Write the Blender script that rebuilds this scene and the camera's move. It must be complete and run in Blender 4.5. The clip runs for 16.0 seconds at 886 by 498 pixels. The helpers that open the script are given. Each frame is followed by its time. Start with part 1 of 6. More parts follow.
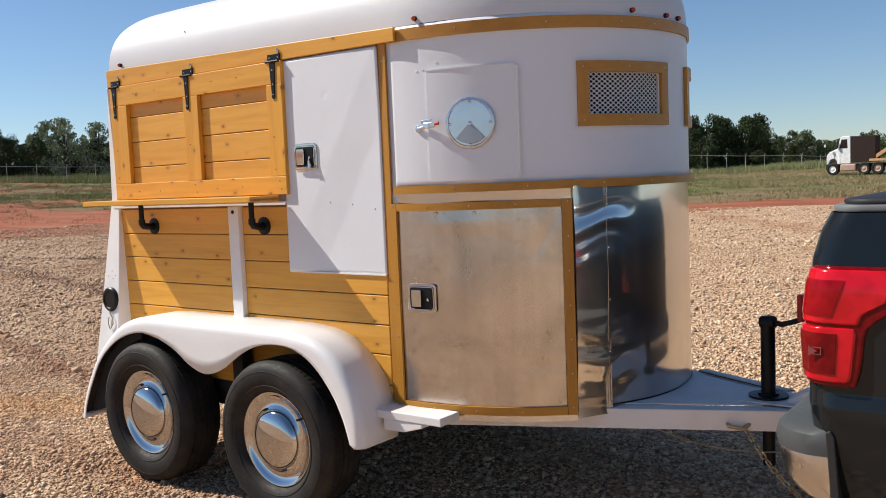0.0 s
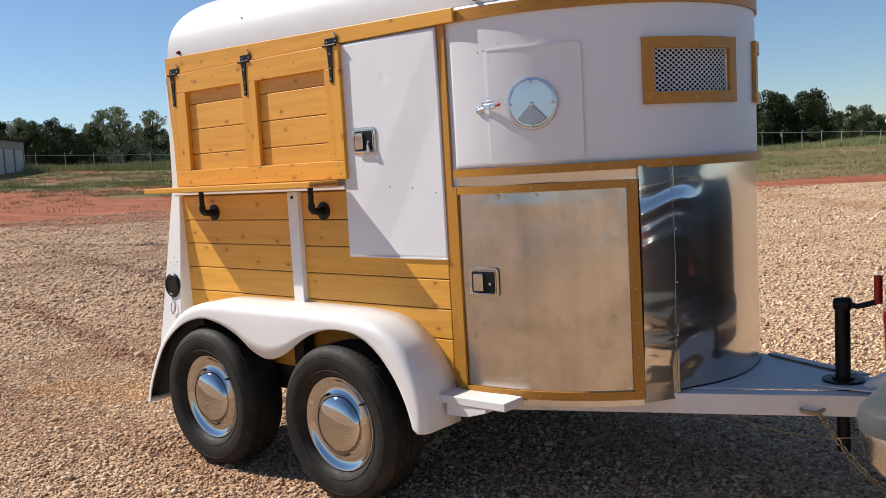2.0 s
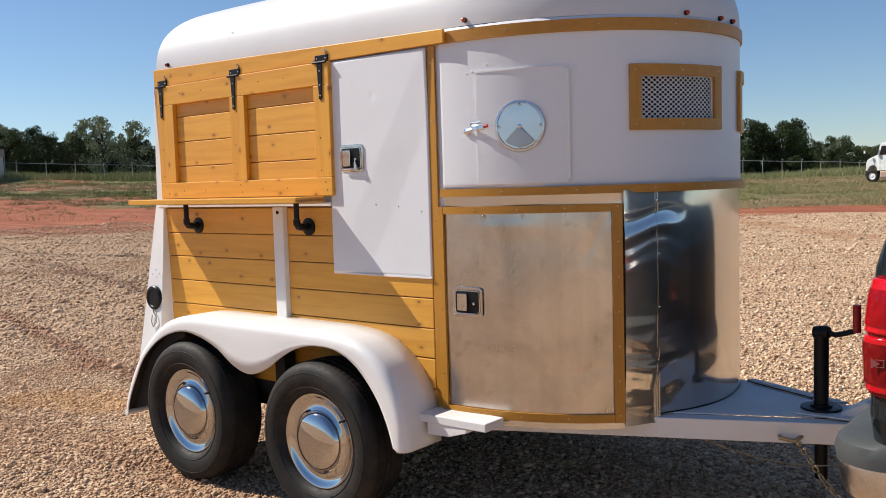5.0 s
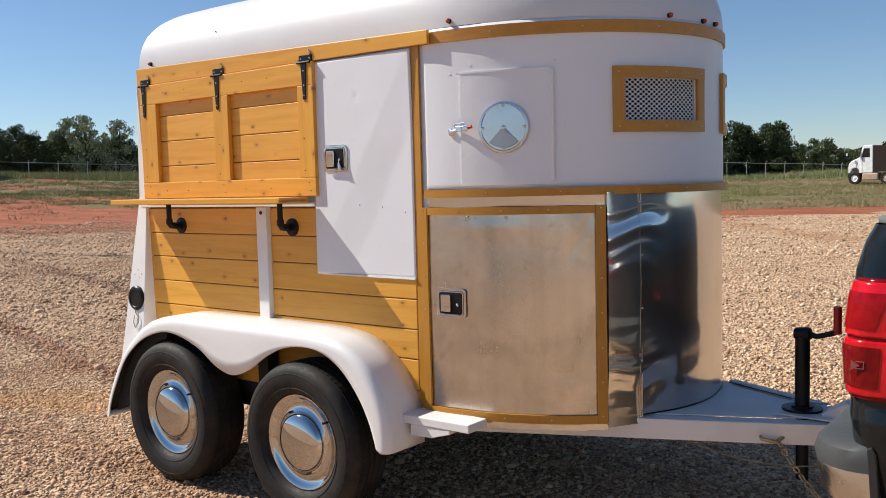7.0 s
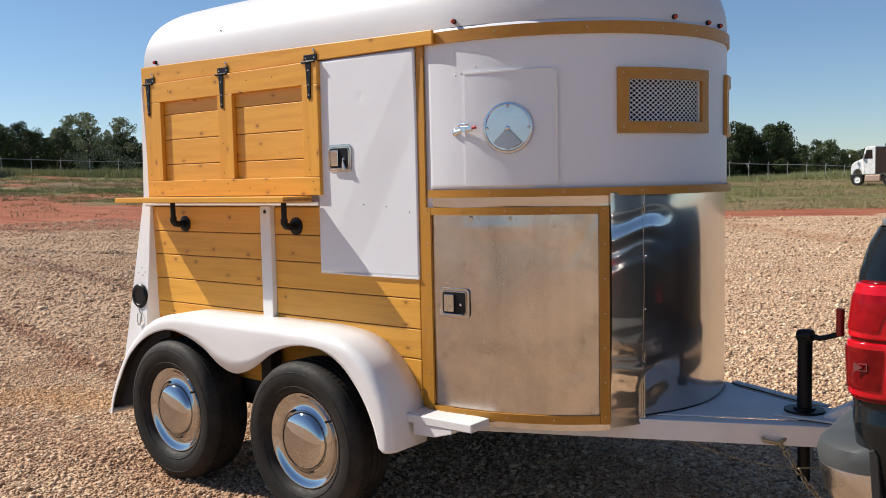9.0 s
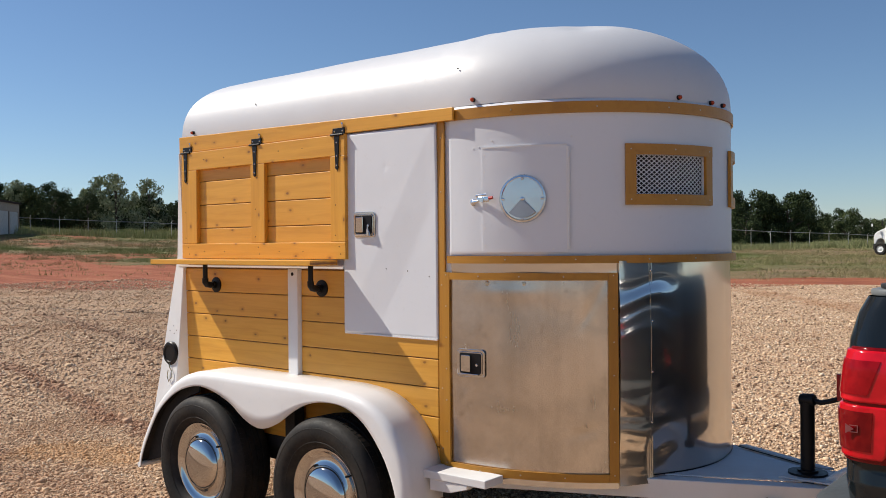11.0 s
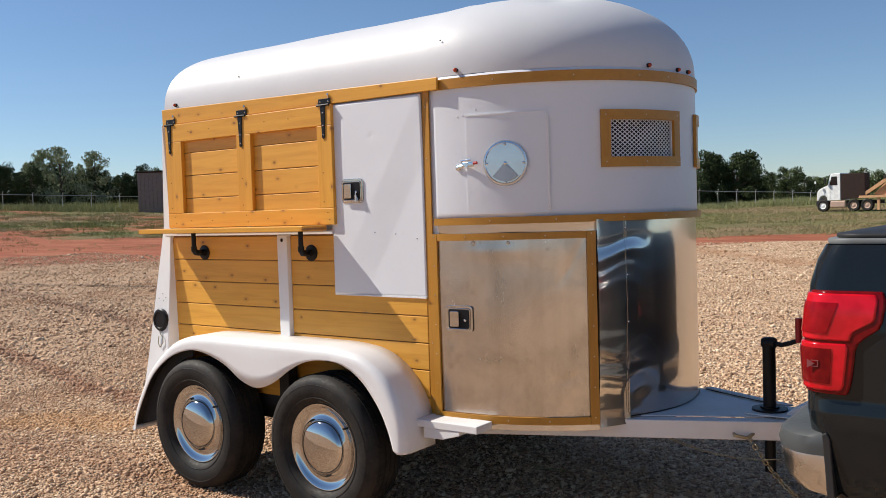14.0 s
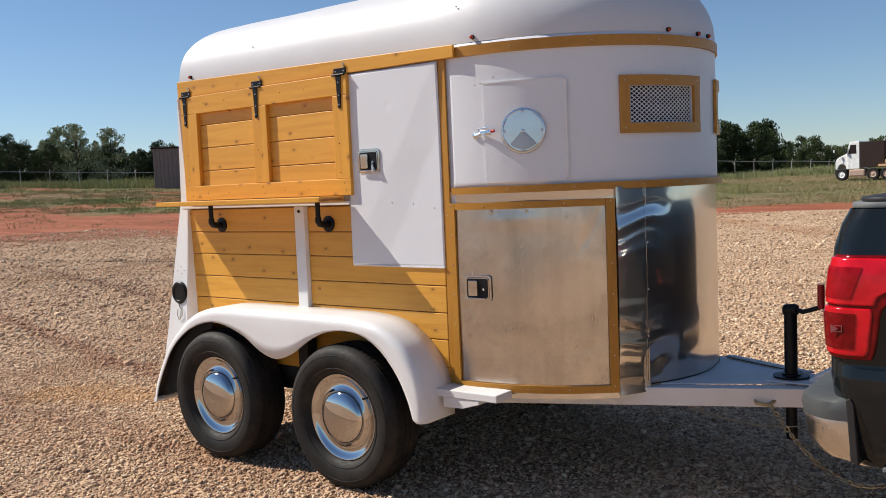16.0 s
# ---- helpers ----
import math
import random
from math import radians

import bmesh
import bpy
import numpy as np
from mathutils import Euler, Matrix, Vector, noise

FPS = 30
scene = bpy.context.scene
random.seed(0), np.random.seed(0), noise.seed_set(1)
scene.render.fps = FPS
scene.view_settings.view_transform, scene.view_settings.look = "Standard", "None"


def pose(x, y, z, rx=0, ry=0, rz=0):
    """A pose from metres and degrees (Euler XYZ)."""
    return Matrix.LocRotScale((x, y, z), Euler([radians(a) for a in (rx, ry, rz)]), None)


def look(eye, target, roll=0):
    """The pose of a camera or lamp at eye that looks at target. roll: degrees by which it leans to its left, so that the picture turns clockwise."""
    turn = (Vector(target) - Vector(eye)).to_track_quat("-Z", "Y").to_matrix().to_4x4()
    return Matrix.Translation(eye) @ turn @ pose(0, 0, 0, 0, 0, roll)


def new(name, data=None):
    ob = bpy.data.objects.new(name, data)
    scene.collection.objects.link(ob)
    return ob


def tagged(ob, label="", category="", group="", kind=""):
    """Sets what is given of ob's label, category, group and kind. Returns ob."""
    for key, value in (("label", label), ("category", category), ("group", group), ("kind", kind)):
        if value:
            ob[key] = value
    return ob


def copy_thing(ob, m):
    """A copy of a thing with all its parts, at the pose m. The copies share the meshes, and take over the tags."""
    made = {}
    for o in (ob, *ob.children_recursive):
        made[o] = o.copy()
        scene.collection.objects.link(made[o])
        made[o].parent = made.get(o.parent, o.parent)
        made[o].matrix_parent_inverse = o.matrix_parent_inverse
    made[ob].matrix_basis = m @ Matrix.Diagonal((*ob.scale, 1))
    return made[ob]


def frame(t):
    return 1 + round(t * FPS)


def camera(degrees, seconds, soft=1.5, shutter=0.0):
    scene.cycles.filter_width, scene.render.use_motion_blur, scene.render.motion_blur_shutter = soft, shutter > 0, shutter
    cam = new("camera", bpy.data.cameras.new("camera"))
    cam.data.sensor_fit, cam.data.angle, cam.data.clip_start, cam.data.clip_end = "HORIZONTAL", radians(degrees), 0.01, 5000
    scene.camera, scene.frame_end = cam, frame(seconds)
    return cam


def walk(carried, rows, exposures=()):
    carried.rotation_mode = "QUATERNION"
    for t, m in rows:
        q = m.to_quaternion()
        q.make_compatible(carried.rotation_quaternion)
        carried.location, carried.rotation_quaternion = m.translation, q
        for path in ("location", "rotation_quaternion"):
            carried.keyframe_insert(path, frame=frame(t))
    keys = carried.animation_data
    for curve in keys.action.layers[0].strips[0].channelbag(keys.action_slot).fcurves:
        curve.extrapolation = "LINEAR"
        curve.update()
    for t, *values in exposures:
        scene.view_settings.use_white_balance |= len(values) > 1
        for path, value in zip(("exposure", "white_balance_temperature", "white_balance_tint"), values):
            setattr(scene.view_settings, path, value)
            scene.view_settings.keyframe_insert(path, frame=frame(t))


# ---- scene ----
cam = camera(53.2, 16.0, soft=0.9)
PATH = [
    (0, (0.197, 0.087, 1.619), (-1.002, 1.679, 1.46), -2.4),
    (0.5, (0.165, 0.091, 1.616), (-1.089, 1.64, 1.448), -3.1),
    (1, (0.112, 0.12, 1.617), (-1.159, 1.655, 1.442), -3.6),
    (1.5, (0.12, 0.106, 1.616), (-1.149, 1.639, 1.42), -3.8),
    (2, (0.126, 0.09, 1.623), (-1.16, 1.609, 1.43), -3.3),
    (2.5, (0.123, 0.084, 1.633), (-1.173, 1.597, 1.459), -2.9),
    (3, (0.116, 0.081, 1.626), (-1.176, 1.598, 1.457), -2.8),
    (3.5, (0.124, 0.08, 1.625), (-1.16, 1.605, 1.456), -2.6),
    (4, (0.12, 0.07, 1.622), (-1.155, 1.602, 1.458), -2.2),
    (6.5, (0.124, 0.075, 1.633), (-1.107, 1.645, 1.489), -1.5),
    (7, (0.125, 0.078, 1.627), (-1.104, 1.649, 1.475), -1.5),
    (7.5, (0.125, 0.082, 1.618), (-1.106, 1.651, 1.465), -1.5),
    (8, (0.119, 0.076, 1.622), (-1.112, 1.644, 1.465), -1.3),
    (10.3, (0.176, 0.022, 1.636), (-1.058, 1.593, 1.526), -0.7),
    (10.5, (0.219, 0.005, 1.63), (-1.037, 1.559, 1.549), -0.5),
    (11, (0.278, -0.11, 1.643), (-0.992, 1.435, 1.634), -0.5),
    (11.5, (0.278, -0.309, 1.629), (-0.938, 1.279, 1.638), -1.5),
    (12, (0.302, -0.41, 1.633), (-0.862, 1.216, 1.581), -0.7),
    (12.5, (0.296, -0.437, 1.63), (-0.859, 1.194, 1.53), 0.7),
    (13, (0.302, -0.438, 1.629), (-0.871, 1.178, 1.52), 0.6),
    (13.5, (0.311, -0.432, 1.632), (-0.864, 1.183, 1.534), -0.5),
    (14, (0.3, -0.418, 1.631), (-0.885, 1.19, 1.544), -1.8),
    (14.5, (0.288, -0.409, 1.63), (-0.906, 1.192, 1.543), -2.5),
    (15, (0.28, -0.398, 1.627), (-0.917, 1.202, 1.53), -2.7),
    (15.5, (0.274, -0.396, 1.617), (-0.927, 1.199, 1.496), -2.5),
    (16, (0.277, -0.411, 1.611), (-0.935, 1.172, 1.465), -2.4),
]
walk(cam, [(t, look(eye, target, roll)) for t, eye, target, roll in PATH], exposures=[(0, 0.32, 6400, 10), (10.4, 0.33, 6400, 10), (11.0, 0.16, 6400, 10), (12.5, 0.18, 6400, 10), (13.2, 0.22, 6400, 10), (14.2, 0.27, 6400, 10), (16, 0.25, 6400, 10)])

# ---- light ----
SUN_DIR = Vector((-0.96, -0.36, 1.0)).normalized()
world = bpy.data.worlds.new("sky")
scene.world = world
world.use_nodes = True
wn = world.node_tree.nodes
sky = wn.new("ShaderNodeTexSky")
sky.sky_type = "NISHITA"
sky.sun_disc = False
sky.sun_elevation = math.asin(SUN_DIR.z)
sky.sun_rotation = math.atan2(SUN_DIR.x, SUN_DIR.y)
sky.air_density, sky.dust_density, sky.ozone_density = 0.9, 0.08, 5.0
world.node_tree.links.new(sky.outputs[0], wn["Background"].inputs[0])
wn["Background"].inputs[1].default_value = 0.084
sun = new("sun", bpy.data.lights.new("sun", "SUN"))
sun.data.energy, sun.data.angle, sun.data.color = 5.0, radians(0.53), (1.0, 0.93, 0.82)
sun.rotation_mode = "QUATERNION"
sun.rotation_quaternion = SUN_DIR.to_track_quat("Z", "Y")
sun.location = SUN_DIR * 50


# ---- materials ----
class Mat:
    """A small wrapper to write node materials briefly."""

    def __init__(self, name):
        self.m = bpy.data.materials.new(name)
        self.m.use_nodes = True
        self.t = self.m.node_tree
        self.b = self.t.nodes["Principled BSDF"]

    def node(self, kind, **sets):
        n = self.t.nodes.new(kind)
        for k, v in sets.items():
            n.inputs[k].default_value = v
        return n

    def link(self, a, b):
        self.t.links.new(a, b)

    def coords(self, scale=(1, 1, 1), which="Object", shift=False):
        c = self.t.nodes.new("ShaderNodeTexCoord")
        mp = self.t.nodes.new("ShaderNodeMapping")
        mp.inputs["Scale"].default_value = scale
        self.link(c.outputs[which], mp.inputs["Vector"])
        if shift:
            info = self.t.nodes.new("ShaderNodeObjectInfo")
            mul = self.t.nodes.new("ShaderNodeVectorMath")
            mul.operation = "SCALE"
            mul.inputs[0].default_value = (17.0, 9.0, 13.0)
            self.link(info.outputs["Random"], mul.inputs["Scale"])
            self.link(mul.outputs[0], mp.inputs["Location"])
        return mp.outputs[0]

    def noise(self, vec, scale, detail=4.0, rough=0.55, distort=0.0):
        n = self.node("ShaderNodeTexNoise", Scale=scale, Detail=detail, Roughness=rough, Distortion=distort)
        self.link(vec, n.inputs["Vector"])
        return n.outputs["Fac"]

    def ramp(self, fac, stops):
        r = self.t.nodes.new("ShaderNodeValToRGB")
        e = r.color_ramp.elements
        e[0].position, e[0].color = stops[0][0], (*stops[0][1], 1)
        e[1].position, e[1].color = stops[-1][0], (*stops[-1][1], 1)
        for p, c in stops[1:-1]:
            e.new(p).color = (*c, 1)
        self.link(fac, r.inputs[0])
        return r.outputs[0]

    def step(self, fac, lo, hi, a=0.0, b=1.0):
        r = self.node("ShaderNodeMapRange", **{"From Min": lo, "From Max": hi, "To Min": a, "To Max": b})
        r.clamp = True
        self.link(fac, r.inputs["Value"])
        return r.outputs[0]

    def mix(self, fac, a, b, blend="MIX"):
        m = self.t.nodes.new("ShaderNodeMix")
        m.data_type, m.blend_type = "RGBA", blend
        for v, s in ((fac, m.inputs[0]), (a, m.inputs[6]), (b, m.inputs[7])):
            if isinstance(v, (int, float)):
                s.default_value = v
            elif isinstance(v, tuple):
                s.default_value = (*v, 1)
            else:
                self.link(v, s)
        return m.outputs[2]

    def math(self, op, a, b=0.0):
        n = self.t.nodes.new("ShaderNodeMath")
        n.operation = op
        for v, s in ((a, n.inputs[0]), (b, n.inputs[1])):
            if isinstance(v, (int, float)):
                s.default_value = v
            else:
                self.link(v, s)
        return n.outputs[0]

    def bump(self, height, strength, distance):
        n = self.node("ShaderNodeBump", Strength=strength, Distance=distance)
        self.link(height, n.inputs["Height"])
        prev = self.b.inputs["Normal"].links
        if prev:
            self.link(prev[0].from_socket, n.inputs["Normal"])
        self.link(n.outputs[0], self.b.inputs["Normal"])

    def set(self, color=None, rough=None, metal=None, **more):
        for key, v in (("Base Color", color), ("Roughness", rough), ("Metallic", metal), *more.items()):
            if v is None:
                continue
            if isinstance(v, (int, float)):
                self.b.inputs[key].default_value = v
            elif isinstance(v, tuple):
                self.b.inputs[key].default_value = (*v, 1) if key != "Normal" else v
            else:
                self.link(v, self.b.inputs[key])
        return self


def wood(name, along, tone, knots=1.0):
    """Stained pine with grain along one axis (0, 1, 2) and scattered knots."""
    m = Mat(name)
    sc = [14.0, 14.0, 14.0]
    sc[along] = 0.9
    v = m.coords(tuple(sc), shift=True)
    grain = m.noise(v, 2.2, 5.0, 0.6, 0.6)
    fine = m.noise(v, 9.0, 3.0, 0.6)
    base = m.ramp(grain, [(0.25, (tone[0] * 0.86, tone[1] * 0.80, tone[2] * 0.70)), (0.5, tone), (0.75, (tone[0] * 1.08, tone[1] * 1.12, tone[2] * 1.25))])
    ks = [3.6, 3.6, 3.6]
    ks[along] = 2.2
    split = m.node("ShaderNodeSeparateXYZ")
    m.link(m.coords(tuple(ks), shift=True), split.inputs[0])
    face = m.node("ShaderNodeCombineXYZ")
    m.link(split.outputs[0], face.inputs[0])
    m.link(split.outputs[2], face.inputs[1])
    vor = m.node("ShaderNodeTexVoronoi", Scale=1.95, Randomness=1.0)
    vor.voronoi_dimensions = "2D"
    m.link(face.outputs[0], vor.inputs["Vector"])
    cell = m.node("ShaderNodeSeparateColor")
    m.link(vor.outputs["Color"], cell.inputs[0])
    has = m.step(cell.outputs[0], 0.36, 0.42)
    warp = m.noise(m.coords((9, 9, 9), shift=True), 3.0)
    dist = m.math("ADD", vor.outputs["Distance"], m.math("MULTIPLY", m.math("SUBTRACT", warp, 0.5), 0.09))
    knot = m.math("MULTIPLY", m.step(dist, 0.025, 0.058, knots, 0.0), has)
    halo = m.math("MULTIPLY", m.step(dist, 0.05, 0.15, 0.42 * knots, 0.0), has)
    col = m.mix(m.math("MULTIPLY", m.step(fine, 0.45, 0.75), 0.14), base, (tone[0] * 0.7, tone[1] * 0.58, tone[2] * 0.45))
    col = m.mix(halo, col, (tone[0] * 0.6, tone[1] * 0.5, tone[2] * 0.5))
    col = m.mix(m.math("MULTIPLY", knot, 0.8), col, (0.17, 0.06, 0.014))
    info = m.t.nodes.new("ShaderNodeObjectInfo")
    shade = m.step(info.outputs["Random"], 0.0, 1.0, 0.0, 0.24)
    col = m.mix(shade, col, (tone[0] * 0.74, tone[1] * 0.68, tone[2] * 0.6))
    m.set(color=col, rough=m.step(fine, 0.2, 0.8, 0.36, 0.5))
    m.bump(m.math("ADD", grain, m.math("MULTIPLY", fine, 0.5)), 0.25, 0.0015)
    return m.m


def paint(name, tone, rough, dirt=(0.5, 0.41, 0.38), amount=0.25, dents=0.3):
    """Brushed or rolled paint on sheet metal with soft dents, chips and dust."""
    m = Mat(name)
    v = m.coords()
    big = m.noise(v, 1.3, 5.0, 0.6)
    small = m.noise(v, 26.0, 4.0, 0.6)
    col = m.mix(m.math("MULTIPLY", m.step(big, 0.5, 0.78), amount), tone, dirt)
    col = m.mix(m.math("MULTIPLY", m.step(small, 0.62, 0.75), 0.10), col, dirt)
    m.set(color=col, rough=m.step(small, 0.3, 0.7, rough - 0.05, rough + 0.08))
    m.bump(m.noise(v, 3.2, 2.0, 0.4), dents, 0.012)
    m.bump(m.noise(v, 120.0, 2.0), 0.10, 0.001)
    return m.m


def plain(name, tone, rough, metal=0.0, grain=40.0, depth=0.15, gloss=0.5):
    m = Mat(name)
    m.b.inputs["Specular IOR Level"].default_value = gloss
    v = m.coords()
    n = m.noise(v, grain, 4.0, 0.6)
    big = m.noise(v, 4.0, 3.0)
    col = m.mix(m.step(big, 0.3, 0.75), tuple(c * 0.82 for c in tone), tuple(min(1, c * 1.1) for c in tone))
    m.set(color=col, rough=m.step(n, 0.3, 0.7, max(0.02, rough - 0.06), rough + 0.06), metal=metal)
    m.bump(n, depth, 0.001)
    return m.m


TONE = (0.73, 0.350, 0.038)
WOOD_X = wood("stained_pine_along", 0, TONE)
WOOD_Z = wood("stained_pine_upright", 2, TONE)
WOOD_PALE = wood("stained_pine_panel", 0, (0.74, 0.365, 0.050))
WOOD_TRIM = wood("ochre_trim", 0, (0.49, 0.225, 0.022), 0.0)
WOOD_TRIM_Z = wood("ochre_trim_upright", 2, (0.49, 0.225, 0.022), 0.0)
WOOD_EDGE = plain("stained_pine_edge", (0.30, 0.13, 0.03), 0.6)
WHITE = paint("white_sheet", (0.745, 0.757, 0.790), 0.40, dirt=(0.50, 0.47, 0.44), amount=0.18)
WHITE_ROOF = paint("white_roof", (0.63, 0.63, 0.645), 0.45, amount=0.15, dents=0.25)
WHITE_TRIM = paint("white_trim", (0.79, 0.78, 0.77), 0.42, amount=0.32, dents=0.05)
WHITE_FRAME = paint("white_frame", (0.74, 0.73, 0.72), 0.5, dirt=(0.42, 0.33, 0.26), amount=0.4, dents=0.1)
BLACK = plain("black_iron", (0.010, 0.010, 0.011), 0.40, gloss=0.22)
BLACK_PLASTIC = plain("black_plastic", (0.016, 0.016, 0.017), 0.55)
SCREW = plain("screw", (0.62, 0.56, 0.45), 0.35, 0.9)
ZINC = plain("zinc", (0.66, 0.69, 0.73), 0.18, 1.0, grain=90.0, depth=0.05)
CHAIN = plain("worn_chain", (0.42, 0.36, 0.24), 0.4, 0.9)
FENCE = plain("weathered_galvanised_pipe", (0.50, 0.50, 0.48), 0.6)
GALV = plain("galvanised", (0.42, 0.43, 0.43), 0.45, 0.7)
# also carries the shade inside the fender and on the near frame rail
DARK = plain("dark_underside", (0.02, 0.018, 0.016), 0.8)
# near-black, for sheets that stand for shade behind wheels and windows
INSIDE_SHADE = plain("inside_shade", (0.02, 0.02, 0.022), 0.8)
RED_GRIP = plain("red_rubber", (0.45, 0.015, 0.012), 0.45)

m = Mat("brushed_aluminium")
v = m.coords((90, 90, 0.8))
streak = m.noise(v, 1.0, 3.0, 0.6)
smut = m.noise(m.coords((1, 1, 1)), 2.6, 6.0, 0.62, 0.5)
spots = m.noise(m.coords((1, 1, 1)), 22.0, 4.0, 0.7)
col = m.mix(m.step(smut, 0.40, 0.68), (0.65, 0.605, 0.56), (0.46, 0.42, 0.37))
col = m.mix(m.math("MULTIPLY", m.step(spots, 0.58, 0.72), 0.45), col, (0.30, 0.26, 0.22))
broad = m.noise(m.coords((14, 14, 0.5)), 1.0, 4.0, 0.6)
col = m.mix(m.math("MULTIPLY", m.step(broad, 0.45, 0.7), 0.30), col, (0.38, 0.34, 0.29))
m.set(color=col, metal=1.0, rough=m.math("ADD", m.step(streak, 0.3, 0.7, 0.20, 0.225), m.step(smut, 0.4, 0.8, 0.0, 0.10)))
m.bump(streak, 0.006, 0.001)
m.bump(m.noise(m.coords((1, 1, 1)), 14.0, 5.0, 0.7), 0.02, 0.003)
ALU = m.m

m = Mat("polished_stainless")
smear = m.noise(m.coords((1, 1, 1)), 5.0, 5.0, 0.6)
m.set(color=m.mix(smear, (0.74, 0.715, 0.68), (0.60, 0.575, 0.54)), metal=1.0, rough=m.step(smear, 0.35, 0.8, 0.06, 0.15))
veil = m.node("ShaderNodeBsdfPrincipled", Metallic=1.0, Roughness=0.38)
veil.inputs["Base Color"].default_value = (0.60, 0.585, 0.56, 1)
both = m.node("ShaderNodeMixShader", Fac=0.32)
m.link(m.b.outputs[0], both.inputs[1])
m.link(veil.outputs[0], both.inputs[2])
m.link(both.outputs[0], m.t.nodes["Material Output"].inputs[0])
STEEL = m.m

m = Mat("chrome")
haze = m.noise(m.coords((1, 1, 1)), 9.0, 4.0)
m.set(color=(0.56, 0.55, 0.54), metal=1.0, rough=m.step(haze, 0.4, 0.8, 0.03, 0.12))
CHROME = m.m

m = Mat("satin_bumper_chrome")
haze = m.noise(m.coords((1, 1, 1)), 7.0, 4.0)
m.set(color=(0.60, 0.57, 0.53), metal=1.0, rough=m.step(haze, 0.3, 0.8, 0.20, 0.32))
BUMPER = m.m

m = Mat("tyre_rubber")
v = m.coords()
n = m.noise(v, 60.0, 4.0)
dust = m.noise(v, 6.0, 5.0, 0.65)
m.set(color=m.mix(m.math("MULTIPLY", m.step(dust, 0.42, 0.75), 0.30), (0.015, 0.014, 0.013), (0.10, 0.075, 0.055)), rough=m.step(n, 0.3, 0.7, 0.55, 0.75))
m.bump(n, 0.25, 0.001)
m.b.inputs["Specular IOR Level"].default_value = 0.25
RUBBER = m.m

m = Mat("dark_truck_paint")
v = m.coords()
dust = m.noise(v, 3.0, 6.0, 0.65)
m.set(color=m.mix(m.math("MULTIPLY", m.step(dust, 0.45, 0.8), 0.06), (0.008, 0.011, 0.013), (0.05, 0.047, 0.04)), rough=m.step(dust, 0.35, 0.75, 0.07, 0.18))
m.b.inputs["Specular IOR Level"].default_value = 0.34
m.b.inputs["Coat Weight"].default_value = 0.05
m.b.inputs["Coat Roughness"].default_value = 0.06
TRUCK_PAINT = m.m
GREY_TRIM = plain("grey_trim", (0.16, 0.17, 0.17), 0.5)
PAD_GREY = plain("dark_grey_pad", (0.060, 0.065, 0.066), 0.55)

m = Mat("red_lens")
v = m.coords()
m.set(color=m.mix(m.step(m.noise(v, 12.0, 2.0), 0.4, 0.6), (0.46, 0.002, 0.008), (0.60, 0.005, 0.014)), rough=0.14)
m.b.inputs["Coat Weight"].default_value = 0.35
m.b.inputs["Coat Roughness"].default_value = 0.04
m.b.inputs["Specular IOR Level"].default_value = 0.25
LENS = m.m
m = Mat("dark_red_lens")
m.set(color=m.mix(m.step(m.noise(m.coords(), 30.0, 2.0), 0.4, 0.6), (0.13, 0.002, 0.004), (0.17, 0.004, 0.005)), rough=0.10)
m.b.inputs["Specular IOR Level"].default_value = 0.2
LENS_DARK = m.m
m = Mat("mid_red_lens")
m.set(color=m.mix(m.step(m.noise(m.coords(), 25.0, 2.0), 0.4, 0.6), (0.24, 0.002, 0.005), (0.30, 0.004, 0.007)), rough=0.12)
m.b.inputs["Specular IOR Level"].default_value = 0.2
LENS_MID = m.m
LENS_MARK = plain("dull_lens_mark", (0.24, 0.07, 0.07), 0.4)
m = Mat("orange_lens")
m.set(color=m.mix(m.noise(m.coords(), 40.0), (0.35, 0.03, 0.008), (0.5, 0.07, 0.01)), rough=0.2)
LENS_ORANGE = m.m
m = Mat("tinted_glass")
m.set(color=(0.01, 0.012, 0.014), rough=m.step(m.noise(m.coords(), 5.0), 0.3, 0.8, 0.03, 0.08))
GLASS = m.m

# old wheel ruts and orange patches in the gravel: ends, half width, strength, colour
RUTS = (((-20.5, 9.63), (-13.0, 12.1), 0.10, 0.75, (0.166, 0.112, 0.083)), ((-18.6, 9.2), (-10.4, 7.18), 0.18, 0.50, (0.249, 0.129, 0.079)), ((-12.0, 5.3), (-5.7, 4.05), 0.13, 0.55, (0.299, 0.129, 0.071)), ((-7.0, 3.15), (-5.7, 3.90), 0.30, 0.55, (0.548, 0.299, 0.124)), ((-11.0, 29.6), (-4.4, 21.4), 0.55, 0.45, (0.465, 0.224, 0.100)), ((-9.5, 3.3), (-6.6, 3.0), 0.10, 0.45, (0.232, 0.116, 0.075)))


